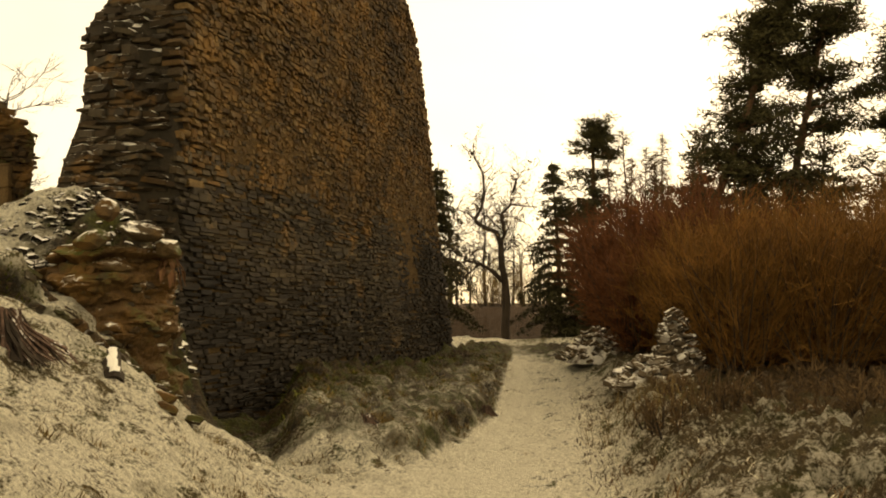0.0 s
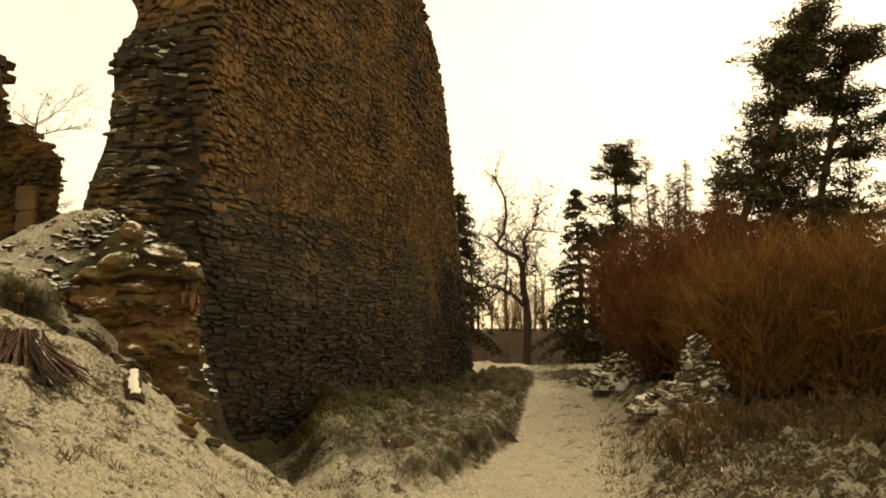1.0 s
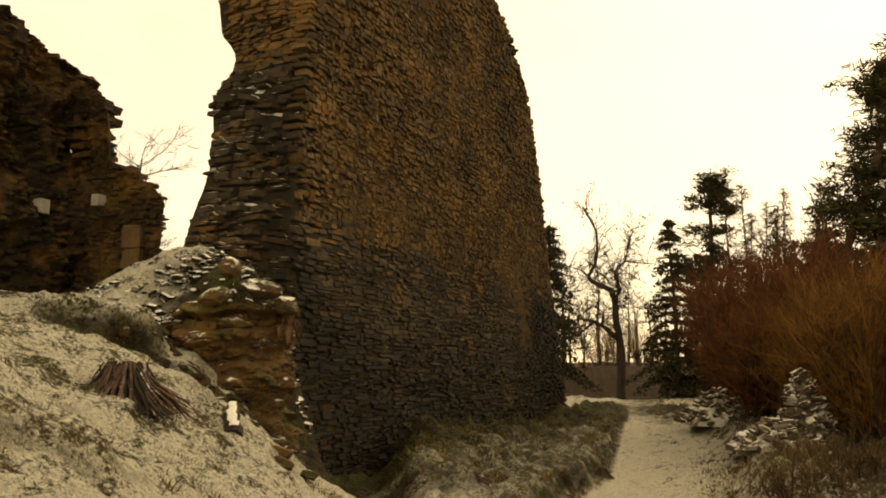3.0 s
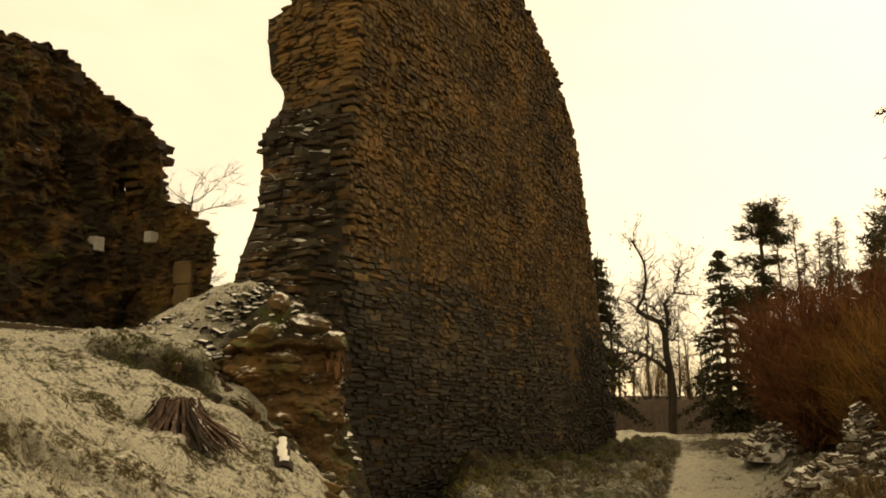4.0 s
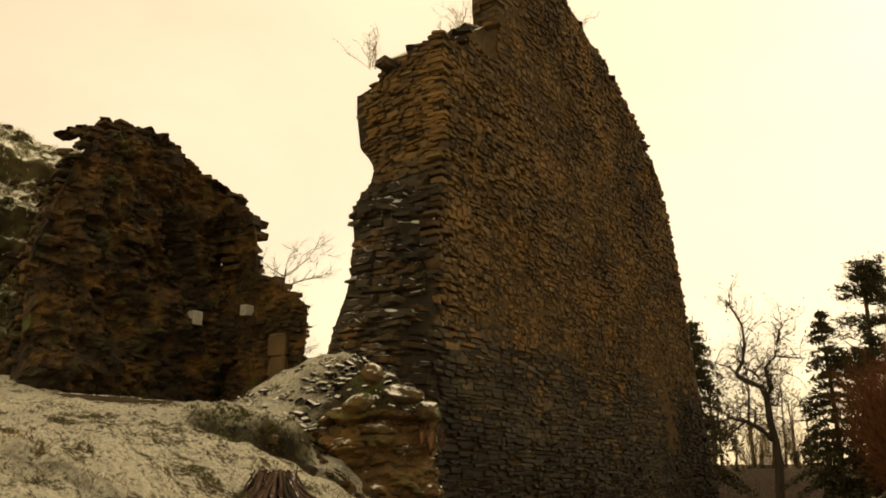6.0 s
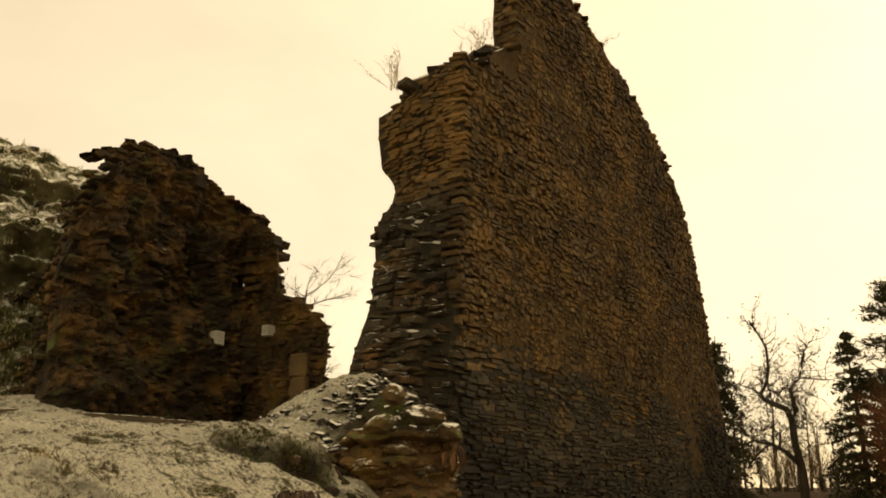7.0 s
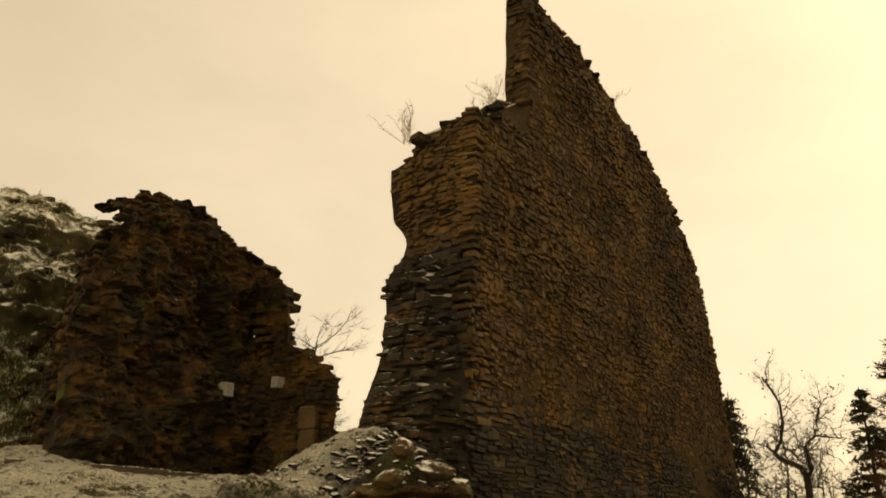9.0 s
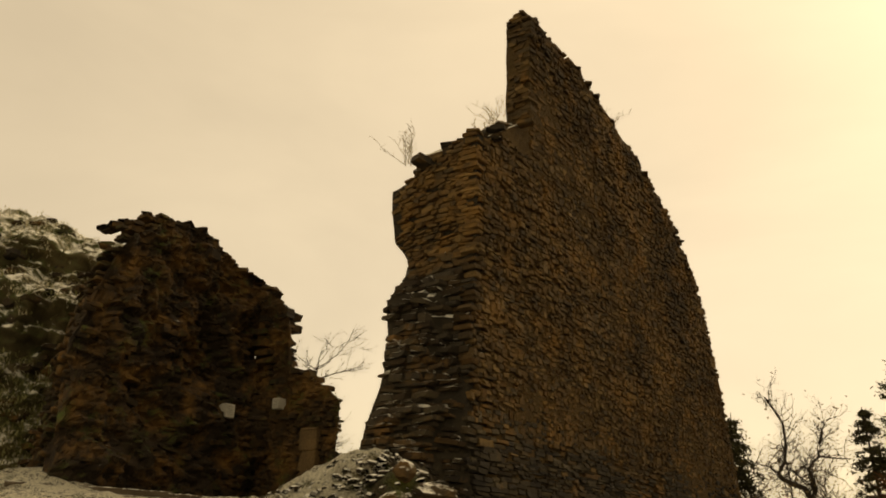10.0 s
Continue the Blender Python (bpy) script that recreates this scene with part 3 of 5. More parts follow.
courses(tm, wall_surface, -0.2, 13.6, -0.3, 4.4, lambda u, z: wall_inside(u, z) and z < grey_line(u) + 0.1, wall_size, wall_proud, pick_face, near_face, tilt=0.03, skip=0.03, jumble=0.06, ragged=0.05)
courses(tm, wall_surface, -0.2, 13.6, 3.2, 12.4, lambda u, z: wall_inside(u, z) and z > grey_line(u), wall_size, wall_proud, pick_face, near_face, tilt=0.10, skip=0.07, jumble=0.4, ragged=0.05)
# end of the thin upper wall above the shoulder
courses(tm, lambda v, z: (WO + WA * (2.34 + 0.1 * fnoise(z * 1.3, 2.0)) - WN * v + np.array([0, 0, z]), EA, EN), 0.0, 0.55, 9.6, 12.2,
        lambda v, z: -0.02 < v < 0.52, lambda z: (0.045, 0.10, 0.10, 0.28), lambda v, z: rng.uniform(0, 0.07), lambda v, z: m_brown, lambda v, z: False)
# loose stones along the broken top
for i in range(150):
    u = rng.uniform(0.5, 9.5)
    v = rng.uniform(0.05, 1.3 if u < 2.2 else 0.45)
    p = WO + WA * u - WN * v + np.array([0, 0, min(float(tower_top(u)), float(lerp_table(v, [(0, 9.1), (0.5, 8.85), (1.8, 8.3)])) + (20 if u > 1.2 else 0)) - 0.10])
    yaw = rng.uniform(0, 6.3)
    tm.lay(p, stone_axes((math.cos(yaw), math.sin(yaw), 0), (-math.sin(yaw), math.cos(yaw), 0), rng.normal(0, 0.15)), np.array((rng.uniform(0.15, 0.4), rng.uniform(0.15, 0.3), rng.uniform(0.06, 0.14))) * (1.0 if u < 2.25 else 0.55), m_ledge if u < 2.3 else m_brown)
tm.close()

# ---- torn footing and stones below the mound ----
footing = thing("wall_footing", "torn ochre masonry footing with snow and moss on its stones", "ruin")
fm = Masonry(footing, 300)
FC = np.array([-3.95, 10.75, 0.0])


FOOT_OUT = [(0.0, 0.26), (0.8, 0.14), (1.3, 0.04), (1.5, 0.16), (1.72, 0.17), (1.8, -0.02), (1.95, 0.02), (2.05, 0.14), (2.14, 0.12), (2.2, -0.12), (2.34, -0.14), (2.38, 0.10), (2.6, 0.06)]


def foot_surface(s, z):
    """A bulging bedded face that turns round from the slope's side to the tower's wall."""
    a = radians(200 + 95 * s)
    zz = z + 0.14 * fnoise(s * 2.2, 1.0, 7.0)
    h, joint = cobbled(s, zz + 0.05 * fnoise(s * 6, z * 6, 2.0), 4.2, 9.0, 3.0)
    r = 0.96 + lerp_table(zz, FOOT_OUT) * (1.1 - 0.35 * s) + 0.38 * float((1 - smooth01(np.array(s), 0.1, 0.9)) * (1 - smooth01(np.array(z), 1.5, 2.05))) + 0.22 * fnoise(s * 2.6, z * 1.4, 3.0) + 0.05 * fbm(s * 8, z * 8, 5.0) + 0.17 * (h - 0.5) * joint - 0.05 * (1 - joint)
    n = np.array([math.cos(a), math.sin(a), 0.12])
    return FC + np.array([math.cos(a) * r * 0.75, math.sin(a) * r * 0.9, z]), (-math.sin(a), math.cos(a), 0), n


courses(fm, foot_surface, 0.0, 1.75, 0.2, 2.45, lambda s, z: 0 < s < 1.75 and z < 2.5 - 0.25 * abs(s - 0.7), lambda z: (0.05, 0.13, 0.06, 0.22),
        lambda s, z: rng.uniform(-0.07, 0.03), lambda s, z: m_outcrop, lambda s, z: True, tilt=0.16, skip=0.5, jumble=0.6, templates=ROUND)
core, ks, kz = Mesh(), 130, 115
gv = [[foot_surface(s, z)[0] for s in np.linspace(-0.1, 1.85, ks)] + [FC + np.array([0.1, 0.6, z])] for z in np.linspace(-0.1, 2.45, kz)]
gv.append([FC + np.array([0.1, 0.4, 2.5])] * (ks + 1))
core.add(np.array(gv).reshape(-1, 3), [(j * (ks + 1) + i, j * (ks + 1) + i + 1, (j + 1) * (ks + 1) + i + 1, (j + 1) * (ks + 1) + i) for j in range(kz) for i in range(ks)])
part("footing_core", core, m_outcrop, footing)
# boulders that crown it
def boulder_mesh(seed, size):
    """A rough weathered boulder with flat breaks."""
    b = bmesh.new()
    bmesh.ops.create_icosphere(b, subdivisions=3, radius=0.5)
    r = np.random.default_rng(seed)
    cuts = [(unit(r.normal(0, 1, 3)), r.uniform(0.26, 0.40)) for k in range(9)]
    for v in b.verts:
        p = np.array(v.co)
        for n, d in cuts:
            p = p - n * max(0.0, float(np.dot(p, n)) - d) * 0.85
        p = p * (1 + 0.14 * fbm(p[0] * 3 + seed, p[1] * 3, p[2] * 5) + 0.05 * fbm(p[0] * 11, p[1] * 11 + seed, p[2] * 16))
        v.co = Vector(p * np.asarray(size) * 1.05)
    m = Mesh()
    b.verts.ensure_lookup_table()
    m.add([tuple(v.co) for v in b.verts], [tuple(v.index for v in f.verts) for f in b.faces])
    b.free()
    return m


for i, (x, y, z, l, d, h, lean) in enumerate(((-3.94, 9.98, 2.52, 0.42, 0.5, 0.26, 0.0), (-3.46, 10.15, 2.64, 0.55, 0.55, 0.24, 0.12), (-4.0, 10.6, 2.92, 0.28, 0.32, 0.28, 0.1), (-4.34, 10.15, 2.36, 0.32, 0.4, 0.17, -0.2), (-3.66, 10.0, 2.22, 0.5, 0.4, 0.13, 0.12), (-3.2, 10.36, 2.46, 0.3, 0.36, 0.26, 0.5))):
    ob = part("boulder", boulder_mesh(400 + i, (l, d, h)), m_boulder, footing, "rough boulder capped with snow")
    ob.location, ob.rotation_euler = (x, y, z), (0.05 * math.sin(i), lean, 0.4 * math.sin(i * 2.1))
fm.close()


# ---- tubes, twigs and needles ----
def tube(mesh, pts, radii, sides=5):
    """A tapered tube along points."""
    pts = np.asarray(pts, float)
    rings = []
    for i, p in enumerate(pts):
        d = unit(pts[min(i + 1, len(pts) - 1)] - pts[max(i - 1, 0)])
        a = unit(np.cross(d, (0.31, 0.17, 0.93) if abs(d[2]) < 0.9 else (1, 0.2, 0)))
        b = np.cross(d, a)
        ang = np.arange(sides) * 2 * math.pi / sides
        rings.append(p + radii[i] * (np.outer(np.cos(ang), a) + np.outer(np.sin(ang), b)))
    f = []
    for i in range(len(pts) - 1):
        for j in range(sides):
            k = (j + 1) % sides
            f.append((i * sides + j, i * sides + k, (i + 1) * sides + k, (i + 1) * sides + j))
    f.append(tuple(range((len(pts) - 1) * sides, len(pts) * sides)))
    mesh.add(np.concatenate(rings), f)


def wander(p, d, length, steps, bend, lift, r):
    """A crooked line from p along d."""
    pts, p, d = [np.asarray(p, float)], np.asarray(p, float), unit(d)
    for i in range(steps):
        d = unit(d + r.normal(0, bend, 3) + np.array([0, 0, lift]))
        p = p + d * length / steps
        pts.append(p)
    return pts


def branch(mesh, p, d, length, radius, depth, r, bend=0.22, lift=0.05, spread=0.8, kids=(3, 5), sides=5, tips=None, shrink=0.6):
    steps = 5 if depth > 1 else 3
    pts = wander(p, d, length, steps, bend, lift, r)
    tube(mesh, pts, [radius * (1 - 0.65 * i / steps) for i in range(steps + 1)], sides if depth > 1 else 3)
    if tips is not None and depth <= 1:
        tips.extend(pts[1:])
    if depth > 0:
        for k in range(int(r.integers(kids[0], kids[1] + 1))):
            t = r.uniform(0.3, 1.0)
            i = min(int(t * steps), steps - 1)
            q = pts[i] + (pts[i + 1] - pts[i]) * (t * steps - i)
            dd = unit(unit(pts[i + 1] - pts[i]) + r.normal(0, spread, 3) * np.array([1, 1, 0.7]))
            branch(mesh, q, dd, length * shrink * r.uniform(0.7, 1.1), max(0.006, radius * 0.5 * (1 - 0.4 * t)), depth - 1, r, bend, lift, spread, kids, sides, tips, shrink)


def needles(mesh, c, size, count, r, droop=0.0, width=0.05):
    """A tuft of flat needle sprays round c."""
    d = r.normal(0, 1, (count, 3)) * np.array([1, 1, 0.55]) + np.array([0, 0, -droop])
    d /= np.linalg.norm(d, axis=1)[:, None]
    q = np.cross(d, r.normal(0, 1, (count, 3)))
    q *= width / np.linalg.norm(q, axis=1)[:, None]
    o = np.asarray(c) + r.normal(0, 0.42, (count, 3)) * np.asarray(size)
    d *= r.uniform(0.5, 1.0, (count, 1)) * float(np.mean(size)) * 0.75
    mesh.add(np.stack([o - q, o + q, o + d * 0.6 + q * 1.2, o + d, o + d * 0.6 - q * 1.2], 1), [tuple(range(5 * i, 5 * i + 5)) for i in range(count)])


def leaves(mesh, points, n, size, r):
    pts = np.asarray(points)
    for i in range(n):
        o = pts[int(r.integers(len(pts)))] + r.normal(0, 0.12, 3)
        a, b = unit(r.normal(0, 1, 3)), unit(r.normal(0, 1, 3))
        s = size * r.uniform(0.6, 1.3)
        mesh.add([o, o + a * s * 0.5 + b * s * 0.35, o + a * s, o + a * s * 0.5 - b * s * 0.35], [(0, 1, 2, 3)])


# ---- second ruin on the plateau ----
ruin = thing("ruined_building", "dark crumbling rubble ruin with a recess and broken top", "ruin")
rm = Masonry(ruin, 300)
RA0, RA1, RB1 = np.array([-12.8, 14.7, 0.0]), np.array([-11.2, 19.5, 0.0]), np.array([-8.56, 18.6, 0.0])
A_DIR, B_DIR = unit(RA1 - RA0), unit(RB1 - RA1)
A_N, B_N = np.array([A_DIR[1], -A_DIR[0], 0]), np.array([B_DIR[1], -B_DIR[0], 0])
A_TOP = [(-0.7, 5.2), (-0.25, 6.4), (0.05, 8.3), (0.2, 8.75), (1.3, 9.5), (2.4, 9.65), (3.15, 9.35), (4.1, 9.05), (5.06, 8.85)]
B_TOP = [(-0.3, 8.9), (0.05, 8.7), (0.5, 8.45), (0.8, 8.25), (0.92, 7.7), (0.98, 6.7), (1.2, 6.5), (1.9, 6.2), (2.65, 5.65), (2.85, 5.5)]


def a_top(s):
    return lerp_table(s, A_TOP) + 0.12 * fnoise(s * 3.0, 4.0)


def b_top(s):
    return lerp_table(s, B_TOP) + 0.08 * fnoise(s * 3.4, 6.0)


def a_bulge(s, z):
    return 0.5 * fbm(s * 0.55, z * 0.5, 12.0) + 0.12 * fbm(s * 2.2, z * 2.2, 14.0) + 0.55 * math.exp(-((z - 3.4) / 1.3) ** 2) * math.exp(-((s - 0.6) / 1.6) ** 2) - 0.7 * math.exp(-((z - 7.0) / 1.2) ** 2 - ((s - 3.5) / 0.8) ** 2)


def a_left(z):
    return float(lerp_table(z, [(3, -0.35), (5, -0.15), (6.5, 0.1), (8, 0.3), (10, 0.35)])) + 0.22 * fnoise(z * 0.9, 3.0) + 0.08 * fnoise(z * 4.0, 5.0)


def a_surface(s, z):
    h, joint = cobbled(s, z + 0.12 * fnoise(s * 1.5, z, 1.0), 3.0, 8.0, 11.0)
    return RA0 + A_DIR * s + A_N * (a_bulge(s, z) + 0.20 * (h - 0.5) * joint - 0.06 * (1 - joint)) + np.array([0, 0, z]), A_DIR, A_N


def b_surface(s, z):
    out = 0.14 * fbm(s * 0.9, z * 0.8, 22.0) + 0.25 * float(smooth01(np.array(z), 7.6, 8.3))
    h, joint = cobbled(s, z, 3.4, 8.5, 17.0)
    out += 0.13 * (h - 0.5) * joint - 0.05 * (1 - joint)
    return RA1 + B_DIR * s + B_N * out + np.array([0, 0, z]), B_DIR, B_N


def skin(surface, s0, s1, z0, top, name, back, inset=0.0, ns=110, nz=125, left=lambda z: 0.0):
    """The core behind a stone face, closed over the top and at its ends."""
    g, rows = Mesh(), []
    for i in range(ns + 1):
        s = s0 + (s1 - s0) * i / ns
        zt = float(top(s)) - 0.1
        col = []
        for j in range(nz + 1):
            z = z0 + (zt - z0) * j / nz
            p, a, n = surface(s + (left(z) - s0) * (1 - i / ns), z)
            col.append(p - unit(n) * inset)
        rows.append(col + [col[-1] + back, col[0] + back])
    w = nz + 3
    g.add(np.array(rows).reshape(-1, 3), [(i * w + j, (i + 1) * w + j, (i + 1) * w + j + 1, i * w + j + 1) for i in range(ns) for j in range(nz + 2)]
          + [tuple(range(w)), tuple(reversed(range(ns * w, ns * w + w)))])
    return part(name, g, m_dark, ruin)


skin(a_surface, -0.15, 5.3, 2.6, a_top, "ruin_core", np.array([-1.5, 1.2, 0]), left=a_left)
skin(b_surface, 0.0, 2.66, 2.6, b_top, "ruin_core", np.array([-0.75, 1.15, 0]))
RSIZE = lambda z: (0.045, 0.13, 0.10, 0.38)
courses(rm, a_surface, -0.9, 5.2, 3.0, 10.3, lambda s, z: z < a_top(s) + 0.05 and a_left(z) < s, RSIZE, lambda s, z: rng.uniform(-0.09, 0.05), lambda s, z: m_dark, lambda s, z: 3.2 < z < 6.5 and s > 1.0, ragged=0.12, tilt=0.12, skip=0.45, jumble=0.7)
courses(rm, b_surface, 0.0, 2.85, 3.0, 9.5, lambda s, z: z < b_top(s) + 0.05 and s < 2.68, RSIZE, lambda s, z: rng.uniform(-0.05, 0.05), lambda s, z: m_dark, lambda s, z: False, ragged=0.12, tilt=0.08, skip=0.4, jumble=0.5)
# the end beside the gap, and flat stones that jut over the notch
courses(rm, lambda v, z: (RB1 - B_DIR * 0.16 + np.array([-0.55, 0.84, 0]) * v + np.array([0, 0, z]), (-0.55, 0.84, 0), (0.84, 0.55, 0)), 0, 1.3, 3.0, 5.6, lambda v, z: 0 < v < 1.3 and z < 5.5, RSIZE, lambda v, z: rng.uniform(0, 0.08), lambda v, z: m_dark, lambda v, z: False)
courses(rm, lambda v, z: (RA0 + A_DIR * (a_left(z) + 0.04) + np.array([-0.78, 0.62, 0]) * v + np.array([0, 0, z]), (-0.78, 0.62, 0), (-0.62, -0.78, 0.1)), 0, 1.7, 3.0, 8.6, lambda v, z: 0 < v < 1.7 and z < 8.6 - 0.5 * v, RSIZE, lambda v, z: rng.uniform(-0.1, 0.2), lambda v, z: m_dark, lambda v, z: False, tilt=0.2, skip=0.1, jumble=1.0, templates=ROUND)
for s, z, l, h in ((0.60, 8.22, 0.62, 0.2), (0.62, 7.88, 0.62, 0.2), (0.42, 7.55, 0.5, 0.16), (0.45, 7.25, 0.55, 0.18), (0.6, 6.98, 0.6, 0.15), (0.75, 6.75, 0.6, 0.14)):
    for k in range(3):
        p = RA1 + B_DIR * (s - 0.52 - 0.16 * k) - B_N * (0.42 * k - 0.15) + np.array([0, 0, z])
        rm.lay(p, stone_axes(B_DIR, B_N, rng.normal(-0.06, 0.04)), (l, 0.5, h), m_dark)
for i in range(120):
    s = rng.uniform(0.75, 4.9)
    p = RA0 + A_DIR * s - A_N * rng.uniform(0.0, 1.3) + np.array([0, 0, float(a_top(s)) - 0.13])
    yaw = rng.uniform(0, 6.3)
    rm.lay(p, stone_axes((math.cos(yaw), math.sin(yaw), 0), (-math.sin(yaw), math.cos(yaw), 0), rng.normal(0, 0.15)), (rng.uniform(0.12, 0.36), rng.uniform(0.15, 0.35), rng.uniform(0.05, 0.12)), m_dark)
# dressed blocks of the door jamb
jm = Masonry(ruin, 30)
z = 3.0
for h, l in ((0.55, 0.5), (0.42, 0.62), (0.45, 0.5), (0.52, 0.56)):
    jm.lay(RA1 + B_DIR * 1.98 + B_N * 0.2 + np.array([0, 0, z + h / 2]), stone_axes(B_DIR, B_N), (l, 0.4, h * 0.98), m_block, True)
    z += h
rm.close("rubble")

# two small notice boards on the ruin's faces
def notice(at, along, normal, w, h, label):
    ob = thing("notice_board", label, "sign", tuple(at), group="notice boards on the ruin")
    a, n = unit(along), unit(normal)
    up = np.cross(a, -n)
    up = up if up[2] > 0 else -up

    def slab(cx, cz, sx, sz, d0, d1):
        m = Mesh()
        v = [a * (cx + i * sx / 2) + up * (cz + j * sz / 2) + n * d for d in (d0, d1) for i, j in ((-1, -1), (1, -1), (1, 1), (-1, 1))]
        m.add(v, [(0, 1, 2, 3), (7, 6, 5, 4), (0, 4, 5, 1), (1, 5, 6, 2), (2, 6, 7, 3), (3, 7, 4, 0)])
        return m

    part("panel", slab(0, 0, w, h, -0.45, 0.012), m_sign, ob)
    for k in range(5):
        part("print_line", slab(-0.02 * (k % 2), h * (0.3 - 0.14 * k), w * (0.7 - 0.1 * (k % 3)), h * 0.035, 0.012, 0.015), m_ink, ob)


notice(a_surface(4.05, 5.37)[0] + A_N * 0.26, A_DIR, A_N, 0.26, 0.32, "small white notice board fixed to the dark ruin")
notice(b_surface(0.82, 5.62)[0] + B_N * 0.2, B_DIR, B_N, 0.22, 0.25, "small white notice board beside the door jamb")

# ---- overgrown hillside beside the ruin ----
hill = thing("overgrown_hillside", "steep mossy rubble hillside with snow on its ledges", "hillside")
hm = Masonry(hill, 60)
H0, H1 = np.array([-19.5, 12.6, 0.0]), np.array([-13.1, 16.6, 0.0])
H_DIR = unit(H1 - H0)
H_N = np.array([H_DIR[1], -H_DIR[0], 0])


BACK = [(2.6, 0.0), (4.0, 0.40), (6.6, 1.15), (6.7, 1.0), (7.75, 0.95), (7.85, 1.0), (8.75, 2.5), (8.8, 2.3), (9.5, 2.35), (9.55, 2.45), (11.0, 4.6), (12.5, 6.5)]


def hill_surface(s, z):
    """Rock bands between snowy shelves, with an ivy slope below."""
    zz = z + 0.55 * fnoise(s * 0.55, 2.0, 4.0) + 0.16 * fnoise(s * 1.9, 3.0, z * 0.4)
    rock = float(lerp_table(zz, [(6.3, 0.25), (6.7, 1.0), (7.8, 1.0), (7.9, 0.15), (8.7, 0.15), (8.8, 1.0), (9.5, 1.0), (9.6, 0.1)]))
    h, joint = cobbled(s, z, 1.9, 3.6, 23.0)
    out = 0.45 * fbm(s * 0.7, z * 0.6, 31.0) + 0.18 * fbm(s * 2.6, z * 2.2, 33.0) + rock * (0.4 * (h - 0.5) * joint - 0.1 * (1 - joint))
    return H0 + H_DIR * s - H_N * (float(lerp_table(zz, BACK)) - out) + np.array([0, 0, z]), H_DIR, H_N + np.array([0, 0, 0.45])


def hill_top(s):
    return lerp_table(s, [(0, 11.6), (3, 11.4), (4.5, 11.1), (6.2, 10.3), (7.6, 9.6), (8.2, 9.2)]) + 0.25 * fnoise(s * 1.2, 5.0)


hg = Mesh()
ns, nz2 = 130, 140
hv = []
for i in range(ns + 1):
    s = 8.4 * i / ns
    col = [hill_surface(s, 2.6 + (float(hill_top(s)) - 2.6) * j / nz2)[0] for j in range(nz2 + 1)]
    hv.append(col + [col[-1] - H_N * 6 + np.array([0, 0, 0.4]), col[0] - H_N * 8])
w = nz2 + 3
hg.add(np.array(hv).reshape(-1, 3), [(i * w + j, (i + 1) * w + j, (i + 1) * w + j + 1, i * w + j + 1) for i in range(ns) for j in range(nz2 + 2)] + [tuple(range(w)), tuple(reversed(range(ns * w, ns * w + w)))])
m_bankside = stone_material("mossy_bank", [(0.09, 0.075, 0.04), (0.11, 0.09, 0.045)], snow=0.62, moss=0.9)
part("bank", hg, m_bankside, hill, smooth=True)
for i in range(150):
    s = rng.uniform(0, 8.2)
    z = 3.0 + (float(hill_top(s)) - 3.0) * rng.random()
    p, a, n = hill_surface(s, z)
    hm.lay(p + unit(n) * rng.uniform(0.0, 0.15), stone_axes(a, H_N, rng.normal(0, 0.2), rng.normal(0, 0.3)), (rng.uniform(0.15, 0.5), 0.5, rng.uniform(0.1, 0.26)), m_outcrop, True, ROUND)
hm.close("rubble")


